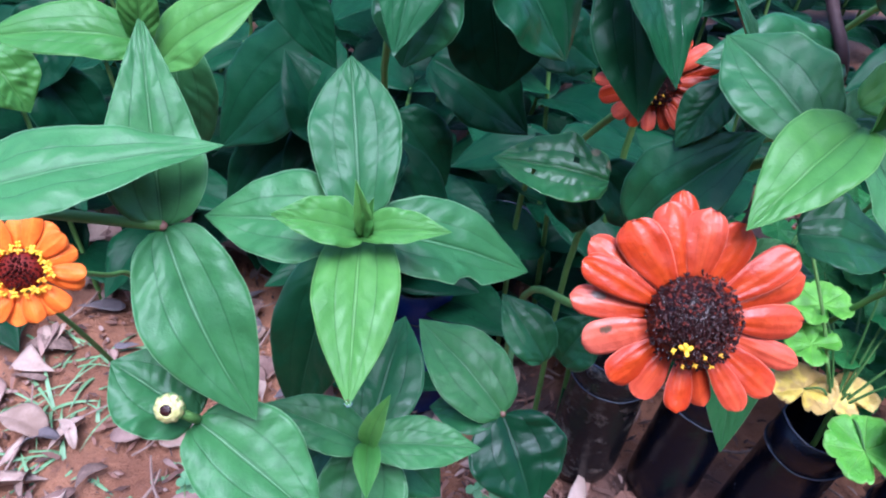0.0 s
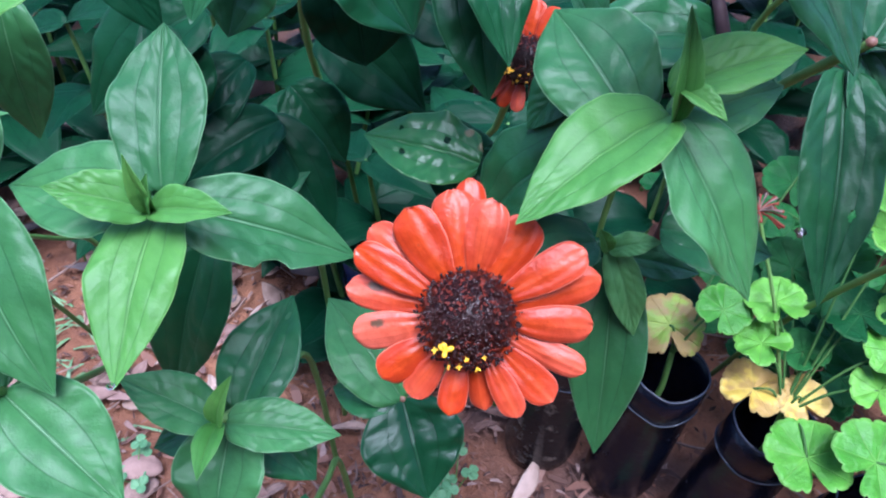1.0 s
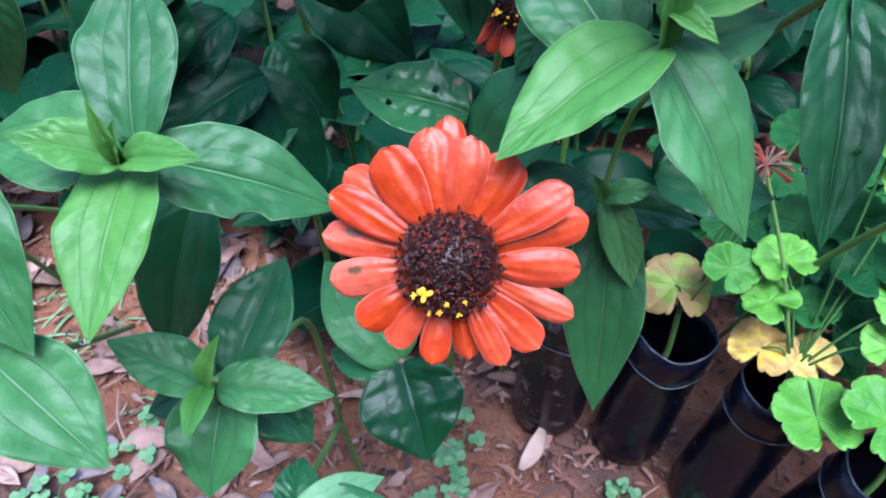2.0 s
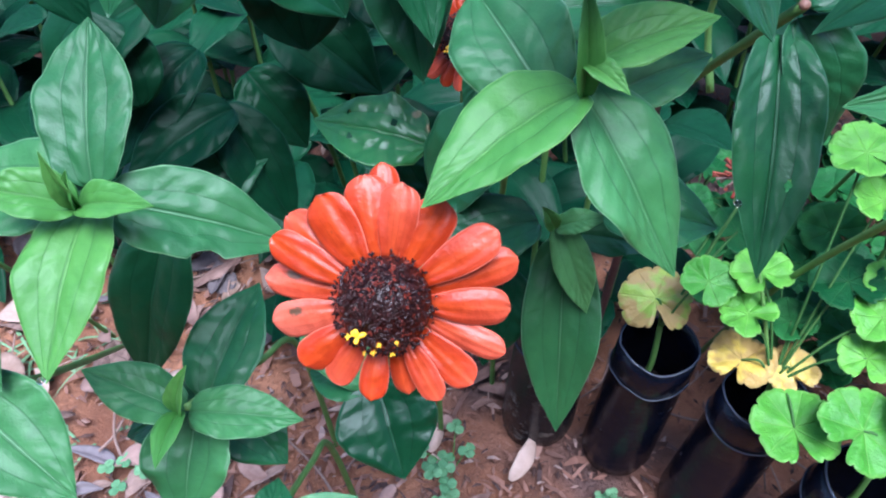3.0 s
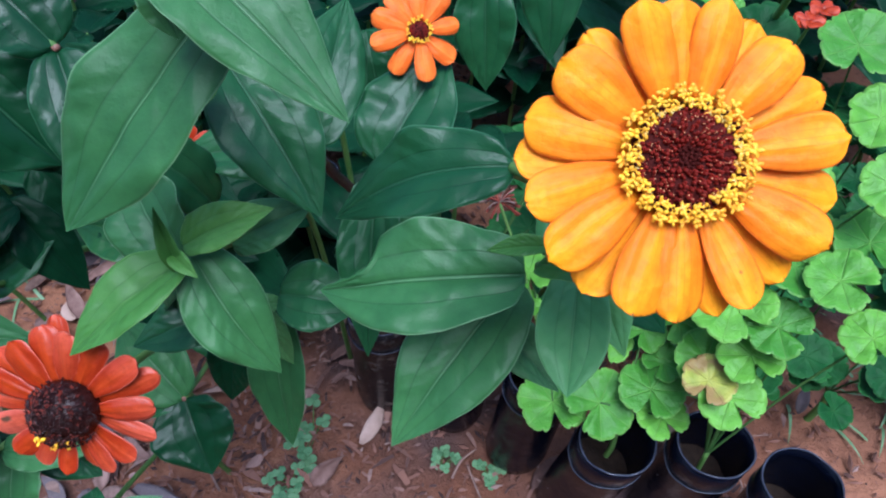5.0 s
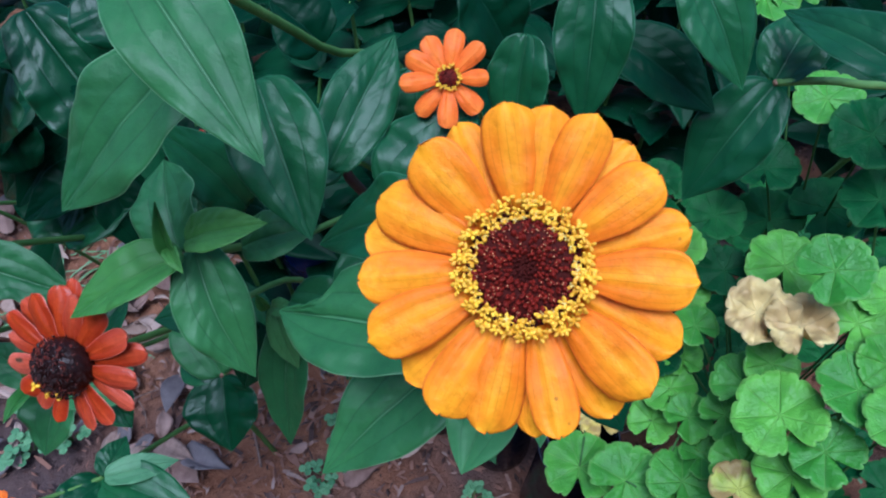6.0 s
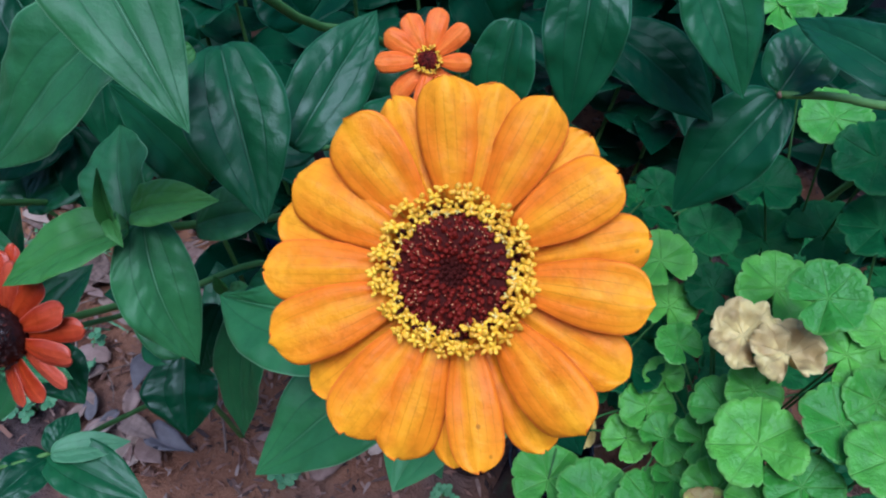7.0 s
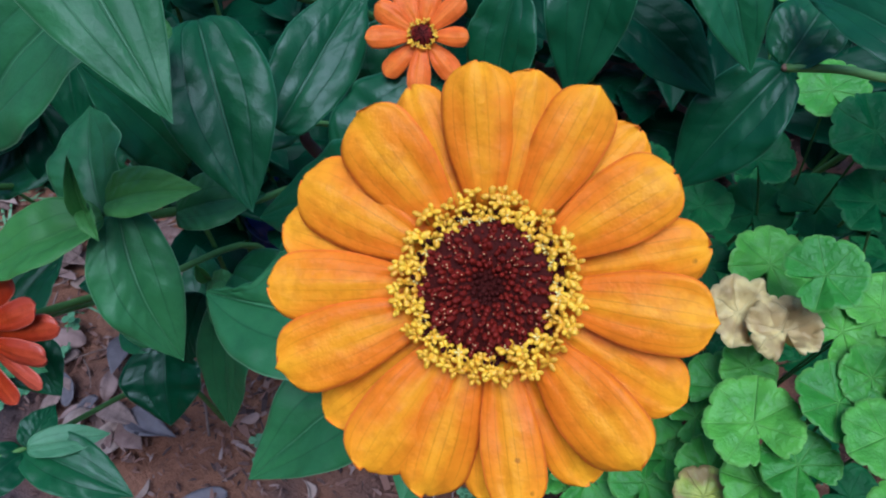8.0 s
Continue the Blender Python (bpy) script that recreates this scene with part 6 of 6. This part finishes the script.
geranium_leaf(geranium_d, (0.3356, 0.2886, 0.2866), (-0.2802, -0.2930, 0.9141), 0.0227, 4.13, GERANIUM, (0.3600, 0.3100, 0.1550), 0.1, 89)
geranium_leaf(geranium_d, (0.3608, 0.3150, 0.3796), (-0.2806, -0.4138, 0.8661), 0.0222, 3.66, GERANIUM, (0.3600, 0.3100, 0.1550), 0.1, 45)
geranium_leaf(geranium_d, (0.3286, 0.2790, 0.2607), (-0.2254, -0.2344, 0.9457), 0.0186, 3.76, GERANIUM, (0.3600, 0.3100, 0.1550), 0.1, 66)
geranium_leaf(geranium_b, (0.2200, 0.3237, 0.2236), (-0.2678, -0.1251, 0.9553), 0.0188, 5.25, GERANIUM, (0.2420, 0.3000, 0.1750), 0.1, 88)
geranium_leaf(geranium_b, (0.2296, 0.3440, 0.2436), (-0.2752, -0.1524, 0.9492), 0.0198, 4.79, GERANIUM, (0.2420, 0.3000, 0.1750), 0.1, 58)
geranium_leaf(geranium_b, (0.2790, 0.3287, 0.2498), (-0.2071, -0.2728, 0.9395), 0.0235, 4.86, GERANIUM_SHADED, (0.2420, 0.3000, 0.1750), 0.1, 54)
geranium_leaf(geranium_b, (0.2535, 0.3269, 0.2126), (-0.2015, -0.1575, 0.9667), 0.0179, 5.05, GERANIUM_SHADED, (0.2420, 0.3000, 0.1750), 0.1, 10)
geranium_leaf(geranium_d, (0.3850, 0.3071, 0.3442), (-0.1082, -0.3008, 0.9475), 0.0218, 4.03, GERANIUM, (0.3600, 0.3100, 0.1550), 0.1, 82)
geranium_leaf(geranium_h, (0.3821, 0.2641, 0.3362), (-0.0780, -0.1406, 0.9870), 0.0229, 5.47, GERANIUM, (0.3600, 0.2200, 0.1550), 0.1, 43)
geranium_leaf(geranium_b, (0.2785, 0.3682, 0.3247), (-0.1489, -0.2725, 0.9505), 0.0222, 5.33, GERANIUM, (0.2420, 0.3000, 0.1750), 0.1, 18)
geranium_leaf(geranium_d, (0.3509, 0.3575, 0.3334), (-0.0004, -0.2923, 0.9563), 0.0267, 4.35, GERANIUM, (0.3600, 0.3100, 0.1550), 0.1, 88)
geranium_leaf(geranium_b, (0.2921, 0.3521, 0.2986), (0.0578, -0.2727, 0.9604), 0.0198, 4.51, GERANIUM, (0.2420, 0.3000, 0.1750), 0.1, 12)
geranium_leaf(geranium_h, (0.3689, 0.2344, 0.3112), (-0.2125, -0.2796, 0.9363), 0.0210, 5.58, GERANIUM, (0.3600, 0.2200, 0.1550), 0.1, 69)
geranium_leaf(geranium_f, (0.3292, 0.4043, 0.3772), (-0.1450, -0.2676, 0.9526), 0.0218, 4.56, GERANIUM_SHADED, (0.4000, 0.4600, 0.1550), 0.1, 61)
geranium_leaf(geranium_f, (0.3128, 0.4930, 0.4540), (-0.0731, -0.4664, 0.8815), 0.0231, 4.08, GERANIUM, (0.4000, 0.4600, 0.1550), 0.1, 93)
geranium_leaf(geranium_f, (0.3319, 0.5018, 0.4570), (0.0092, -0.5381, 0.8429), 0.0219, 5.12, GERANIUM, (0.4000, 0.4600, 0.1550), 0.1, 93)
geranium_leaf(geranium_f, (0.3561, 0.4275, 0.4205), (-0.0557, -0.3964, 0.9164), 0.0218, 5.25, GERANIUM, (0.4000, 0.4600, 0.1550), 0.1, 60)
geranium_leaf(geranium_f, (0.3778, 0.3943, 0.4206), (-0.0680, -0.4233, 0.9034), 0.0256, 5.45, GERANIUM_SHADED, (0.4000, 0.4600, 0.1550), 0.1, 98)
geranium_leaf(geranium_d, (0.3987, 0.2803, 0.3429), (-0.0437, -0.3650, 0.9300), 0.0195, 4.78, GERANIUM, (0.3600, 0.3100, 0.1550), 0.1, 95)
geranium_leaf(geranium_h, (0.4002, 0.2443, 0.3443), (-0.2173, -0.1304, 0.9673), 0.0218, 5.54, GERANIUM, (0.3600, 0.2200, 0.1550), 0.1, 45)
geranium_leaf(geranium_d, (0.2998, 0.3206, 0.3001), (-0.0385, -0.1423, 0.9891), 0.0158, 5.40, GERANIUM, (0.3600, 0.3100, 0.1550), 0.1, 46)
geranium_leaf(geranium_d, (0.4044, 0.3231, 0.3540), (-0.0305, -0.2297, 0.9728), 0.0214, 4.23, GERANIUM, (0.3600, 0.3100, 0.1550), 0.1, 55)
geranium_leaf(geranium_d, (0.3459, 0.2951, 0.3057), (-0.0468, -0.3322, 0.9420), 0.0175, 4.40, GERANIUM, (0.3600, 0.3100, 0.1550), 0.1, 24)
geranium_leaf(geranium_b, (0.2699, 0.4033, 0.2221), (-0.1072, -0.3835, 0.9173), 0.0242, 4.55, GERANIUM_SHADED, (0.2420, 0.3000, 0.1750), 0.1, 84)
geranium_leaf(geranium_b, (0.2931, 0.3805, 0.2154), (-0.3352, -0.1840, 0.9240), 0.0233, 5.30, GERANIUM_SHADED, (0.2420, 0.3000, 0.1750), 0.1, 77)
geranium_leaf(geranium_b, (0.2633, 0.3717, 0.1845), (-0.0653, -0.2212, 0.9731), 0.0214, 5.69, GERANIUM_SHADED, (0.2420, 0.3000, 0.1750), 0.1, 40)
geranium_leaf(geranium_d, (0.2989, 0.3947, 0.2361), (-0.3602, -0.3729, 0.8551), 0.0224, 5.32, GERANIUM_SHADED, (0.3600, 0.3100, 0.1550), 0.1, 59)
geranium_leaf(geranium_a, (0.2416, 0.4157, 0.2161), (-0.0379, -0.2912, 0.9559), 0.0214, 3.76, GERANIUM_SHADED, (0.1750, 0.3500, 0.1750), 0.1, 94)
geranium_leaf(geranium_d, (0.3040, 0.3304, 0.1922), (-0.3581, -0.1378, 0.9235), 0.0211, 3.75, GERANIUM_SHADED, (0.3600, 0.3100, 0.1550), 0.1, 33)
geranium_leaf(geranium_a, (0.2231, 0.4199, 0.2090), (-0.2734, -0.3674, 0.8890), 0.0205, 5.78, GERANIUM_SHADED, (0.1750, 0.3500, 0.1750), 0.1, 27)
geranium_leaf(geranium_d, (0.3010, 0.3619, 0.1870), (-0.2066, -0.1385, 0.9686), 0.0218, 4.60, GERANIUM_SHADED, (0.3600, 0.3100, 0.1550), 0.1, 4)
geranium_leaf(geranium_d, (0.3076, 0.3983, 0.3326), (0.0108, -0.2841, 0.9587), 0.0210, 3.87, GERANIUM_SHADED, (0.3600, 0.3100, 0.1550), 0.1, 80)
geranium_leaf(geranium_a, (0.2681, 0.4243, 0.3391), (-0.1321, -0.3954, 0.9090), 0.0154, 3.67, GERANIUM_SHADED, (0.1750, 0.3500, 0.1750), 0.1, 19)
geranium_leaf(geranium_d, (0.3171, 0.3631, 0.3140), (-0.1467, -0.4198, 0.8957), 0.0189, 5.77, GERANIUM_SHADED, (0.3600, 0.3100, 0.1550), 0.1, 37)
geranium_leaf(geranium_f, (0.3513, 0.4234, 0.3126), (-0.0509, -0.3979, 0.9160), 0.0261, 4.57, GERANIUM_SHADED, (0.4000, 0.4600, 0.1550), 0.1, 2)
geranium_leaf(geranium_e, (0.3925, 0.3748, 0.3862), (-0.1821, -0.2291, 0.9562), 0.0246, 5.00, GERANIUM_SHADED, (0.4500, 0.3600, 0.1550), 0.1, 69)
geranium_leaf(geranium_a, (0.2519, 0.4207, 0.2889), (-0.0823, -0.3006, 0.9502), 0.0225, 4.21, GERANIUM_SHADED, (0.1750, 0.3500, 0.1750), 0.1, 5)
geranium_leaf(geranium_f, (0.3885, 0.4249, 0.3294), (-0.2618, -0.2830, 0.9227), 0.0270, 3.74, GERANIUM_SHADED, (0.4000, 0.4600, 0.1550), 0.1, 50)
geranium_leaf(geranium_d, (0.4241, 0.2731, 0.3958), (-0.2853, -0.4106, 0.8660), 0.0203, 5.15, GERANIUM, (0.3600, 0.3100, 0.1550), 0.1, 40)
geranium_leaf(geranium_h, (0.4249, 0.2214, 0.3117), (-0.2604, -0.0465, 0.9644), 0.0197, 4.66, GERANIUM, (0.3600, 0.2200, 0.1550), 0.1, 96)
geranium_leaf(geranium_e, (0.4378, 0.3780, 0.4222), (-0.1290, -0.2614, 0.9566), 0.0264, 4.34, GERANIUM, (0.4500, 0.3600, 0.1550), 0.1, 37)
geranium_leaf(geranium_e, (0.4456, 0.3354, 0.3949), (-0.1387, -0.3801, 0.9145), 0.0223, 5.09, GERANIUM, (0.4500, 0.3600, 0.1550), 0.1, 90)
geranium_leaf(geranium_d, (0.4286, 0.2697, 0.3487), (-0.1786, -0.1395, 0.9740), 0.0251, 4.35, GERANIUM, (0.3600, 0.3100, 0.1550), 0.1, 25)
geranium_blossom(geranium_f, (0.3935, 0.3701, 0.4467), (0.4000, 0.4600, 0.1550))
geranium_leaf(geranium_b, (0.2218, 0.3121, 0.1886), (-0.1610, -0.1322, 0.9781), 0.0220, 4.08, GERANIUM_YELLOW, (0.2420, 0.3000, 0.1750), 0.1, 21)
geranium_leaf(geranium_b, (0.2517, 0.3019, 0.1903), (-0.1147, -0.4014, 0.9087), 0.0179, 5.08, GERANIUM_YELLOW, (0.2420, 0.3000, 0.1750), 0.1, 55)
geranium_leaf(geranium_a, (0.1695, 0.3580, 0.2015), (-0.1679, -0.3374, 0.9268), 0.0262, 4.70, GERANIUM_SICK, (0.1750, 0.3500, 0.1750), -0.1, 84)
geranium_leaf(geranium_h, (0.3317, 0.2228, 0.2694), (-0.0963, -0.1411, 0.9853), 0.0183, 4.11, GERANIUM_SICK, (0.3600, 0.2200, 0.1550), 0.1, 50)
geranium_leaf(geranium_d, (0.3274, 0.3059, 0.3413), (0.0117, -0.3051, 0.9523), 0.0214, 5.50, GERANIUM_DRY, (0.3600, 0.3100, 0.1550), 0.35, 76)
geranium_leaf(geranium_d, (0.3507, 0.2977, 0.3450), (-0.2218, -0.2292, 0.9478), 0.0206, 4.90, GERANIUM_DRY, (0.3600, 0.3100, 0.1550), 0.3, 8)
withered_flower(geranium_b, (0.2045, 0.3668, 0.3036), (0.2420, 0.3000, 0.1750))


# ---- foliage deep in the bed ----
filler_zinnia(-0.064, 0.442, 0.255, 1)
filler_zinnia(-0.117, 0.558, 0.291, 2)
filler_zinnia(-0.030, 0.486, 0.270, 3)
filler_zinnia(0.075, 0.534, 0.313, 4)
filler_zinnia(0.170, 0.485, 0.271, 5)
filler_zinnia(-0.627, 0.617, 0.319, 6)
filler_zinnia(-0.521, 0.602, 0.330, 7)
filler_zinnia(-0.414, 0.618, 0.326, 8)
filler_zinnia(-0.312, 0.611, 0.324, 9)
filler_zinnia(-0.220, 0.654, 0.320, 10)
filler_zinnia(-0.159, 0.639, 0.312, 11)
filler_zinnia(-0.032, 0.629, 0.349, 12)
filler_zinnia(0.096, 0.625, 0.328, 13)
filler_zinnia(0.162, 0.636, 0.311, 14)
filler_zinnia(-0.647, 0.770, 0.359, 15)
filler_zinnia(-0.537, 0.773, 0.395, 16)
filler_zinnia(-0.476, 0.799, 0.356, 17)
filler_zinnia(-0.351, 0.791, 0.364, 18)
filler_zinnia(-0.247, 0.740, 0.329, 19)
filler_zinnia(-0.118, 0.782, 0.378, 20)
filler_zinnia(0.006, 0.795, 0.326, 21)
filler_zinnia(0.060, 0.787, 0.341, 22)
filler_zinnia(0.217, 0.816, 0.390, 23)
filler_zinnia(0.283, 0.807, 0.332, 24)
filler_zinnia(0.375, 0.777, 0.381, 25)
filler_zinnia(0.494, 0.751, 0.349, 26)
filler_zinnia(0.586, 0.764, 0.335, 27)
filler_zinnia(0.698, 0.776, 0.384, 28)
filler_zinnia(0.834, 0.782, 0.359, 29)
filler_zinnia(-0.638, 0.971, 0.421, 30)
filler_zinnia(-0.531, 0.975, 0.371, 31)
filler_zinnia(-0.420, 0.922, 0.405, 32)
filler_zinnia(-0.321, 0.957, 0.379, 33)
filler_zinnia(-0.227, 0.906, 0.396, 34)
filler_zinnia(-0.110, 0.934, 0.415, 35)
filler_zinnia(-0.012, 0.966, 0.428, 36)
filler_zinnia(0.036, 0.934, 0.404, 37)
filler_zinnia(0.144, 0.943, 0.416, 38)
filler_zinnia(0.311, 0.975, 0.378, 39)
filler_zinnia(0.368, 0.953, 0.378, 40)
filler_zinnia(0.473, 0.946, 0.381, 41)
filler_zinnia(0.623, 0.969, 0.370, 42)
filler_zinnia(0.708, 0.964, 0.445, 43)
filler_zinnia(0.792, 0.914, 0.437, 44)
filler_zinnia(-0.627, 1.096, 0.454, 45)
filler_zinnia(-0.537, 1.148, 0.432, 46)
filler_zinnia(-0.437, 1.145, 0.462, 47)
filler_zinnia(-0.372, 1.083, 0.441, 48)
filler_zinnia(-0.215, 1.084, 0.419, 49)
filler_zinnia(-0.146, 1.085, 0.430, 50)
filler_zinnia(-0.068, 1.122, 0.474, 51)
filler_zinnia(0.069, 1.091, 0.445, 52)
filler_zinnia(0.187, 1.155, 0.498, 53)
filler_zinnia(0.264, 1.081, 0.485, 54)
filler_zinnia(0.424, 1.117, 0.480, 55)
filler_zinnia(0.524, 1.129, 0.488, 56)
filler_zinnia(0.562, 1.102, 0.441, 57)
filler_zinnia(0.675, 1.153, 0.421, 58)
filler_zinnia(0.824, 1.086, 0.447, 59)
filler_geranium(0.425, 0.311, 0.126, 60)
filler_geranium(0.542, 0.319, 0.137, 61)
filler_geranium(0.630, 0.312, 0.118, 62)
filler_geranium(0.753, 0.312, 0.146, 63)
filler_geranium(0.340, 0.416, 0.118, 64)
filler_geranium(0.414, 0.437, 0.114, 65)
filler_geranium(0.540, 0.465, 0.119, 66)
filler_geranium(0.659, 0.446, 0.138, 67)
filler_geranium(0.734, 0.455, 0.147, 68)
filler_geranium(0.326, 0.537, 0.134, 69)
filler_geranium(0.443, 0.559, 0.107, 70)
filler_geranium(0.568, 0.577, 0.121, 71)
filler_geranium(0.656, 0.522, 0.149, 72)
filler_geranium(0.779, 0.558, 0.138, 73)
filler_geranium(0.301, 0.648, 0.112, 74)
filler_geranium(0.436, 0.636, 0.145, 75)
filler_geranium(0.538, 0.657, 0.105, 76)
filler_geranium(0.661, 0.679, 0.131, 77)
filler_geranium(0.745, 0.677, 0.107, 78)

# tall plants out of view, added round the bed to block low sky light
filler_zinnia(-1.248, 1.311, 0.701, 79)
filler_zinnia(-1.098, 1.318, 0.691, 80)
filler_zinnia(-0.844, 1.289, 0.912, 81)
filler_zinnia(-0.646, 1.244, 0.826, 82)
filler_zinnia(-0.530, 1.336, 0.790, 83)
filler_zinnia(-0.307, 1.355, 0.620, 84)
filler_zinnia(-0.091, 1.276, 0.612, 85)
filler_zinnia(0.141, 1.309, 0.913, 86)
filler_zinnia(0.316, 1.277, 0.945, 87)
filler_zinnia(0.439, 1.237, 0.856, 88)
filler_zinnia(0.679, 1.281, 0.907, 89)
filler_zinnia(0.872, 1.354, 0.825, 90)
filler_zinnia(1.073, 1.238, 0.686, 91)
filler_zinnia(1.375, 1.287, 0.656, 92)
filler_zinnia(1.468, 1.356, 0.658, 93)
filler_zinnia(-1.256, 1.429, 1.136, 94)
filler_zinnia(-1.095, 1.416, 1.126, 95)
filler_zinnia(-0.923, 1.512, 0.983, 96)
filler_zinnia(-0.765, 1.425, 0.852, 97)
filler_zinnia(-0.554, 1.417, 0.816, 98)
filler_zinnia(-0.228, 1.423, 0.978, 99)
filler_zinnia(-0.161, 1.440, 1.067, 100)
filler_zinnia(0.170, 1.476, 0.802, 101)
filler_zinnia(0.380, 1.417, 0.936, 102)
filler_zinnia(0.506, 1.535, 1.088, 103)
filler_zinnia(0.718, 1.466, 1.092, 104)
filler_zinnia(0.959, 1.532, 1.051, 105)
filler_zinnia(1.036, 1.452, 0.970, 106)
filler_zinnia(1.301, 1.527, 0.883, 107)
filler_zinnia(1.526, 1.462, 1.071, 108)
filler_zinnia(-1.349, 1.657, 0.936, 109)
filler_zinnia(-1.146, 1.721, 1.011, 110)
filler_zinnia(-0.837, 1.663, 0.914, 111)
filler_zinnia(-0.653, 1.597, 1.189, 112)
filler_zinnia(-0.579, 1.684, 0.958, 113)
filler_zinnia(-0.325, 1.723, 1.070, 114)
filler_zinnia(-0.075, 1.694, 0.938, 115)
filler_zinnia(0.154, 1.718, 0.954, 116)
filler_zinnia(0.307, 1.630, 1.159, 117)
filler_zinnia(0.425, 1.662, 1.177, 118)
filler_zinnia(0.738, 1.605, 1.192, 119)
filler_zinnia(0.858, 1.703, 1.074, 120)
filler_zinnia(1.046, 1.693, 1.183, 121)
filler_zinnia(1.332, 1.725, 0.990, 122)
filler_zinnia(1.458, 1.611, 1.089, 123)
filler_zinnia(-1.262, 0.733, 0.515, 124)
filler_zinnia(-1.077, 0.691, 0.518, 125)
filler_zinnia(-0.877, 0.744, 0.632, 126)
filler_zinnia(0.961, 0.766, 0.561, 127)
filler_zinnia(1.154, 0.747, 0.642, 128)
filler_zinnia(1.341, 0.775, 0.610, 129)
filler_zinnia(-1.267, 0.989, 0.556, 130)
filler_zinnia(-1.050, 0.956, 0.506, 131)
filler_zinnia(-0.825, 0.903, 0.632, 132)
filler_zinnia(1.005, 0.899, 0.509, 133)
filler_zinnia(1.227, 0.967, 0.521, 134)
filler_zinnia(1.342, 0.915, 0.645, 135)
filler_zinnia(-1.297, 1.157, 0.614, 136)
filler_zinnia(-1.083, 1.092, 0.542, 137)
filler_zinnia(-0.814, 1.164, 0.648, 138)
filler_zinnia(0.974, 1.073, 0.522, 139)
filler_zinnia(1.187, 1.129, 0.427, 140)
filler_zinnia(1.378, 1.161, 0.629, 141)


# ---- the soil's cover ----
build_litter()
seedling((0.0205, 0.3330, 0.0000), 0.030, 5)
seedling((0.0010, 0.2860, 0.0000), 0.026, 6)
seedling((0.1516, 0.2931, 0.0000), 0.020, 7)
seedling((0.1979, 0.2839, 0.0000), 0.020, 9)
seedling((-0.2615, 0.3337, 0.0000), 0.028, 15)
seedling((-0.3223, 0.2810, 0.0000), 0.028, 43)
seedling((-0.2850, 0.2697, -0.0000), 0.028, 44)
seedling((-0.3202, 0.2490, -0.0000), 0.03, 45)
grass_tuft((-0.4297, 0.4678, 0.0000), 0.09, 60, 1)
grass_tuft((-0.3832, 0.3936, 0.0000), 0.05, 30, 2)
grass_tuft((0.6210, 0.3836, -0.0000), 0.07, 50, 3)
water_drop((0.1085, 0.1728, 0.4449), 0.0013)
water_drop((0.1083, 0.1718, 0.4453), 0.0013)
water_drop((-0.0974, 0.1216, 0.4210), 0.0012)
water_drop((0.0583, 0.2322, 0.4732), 0.0016)
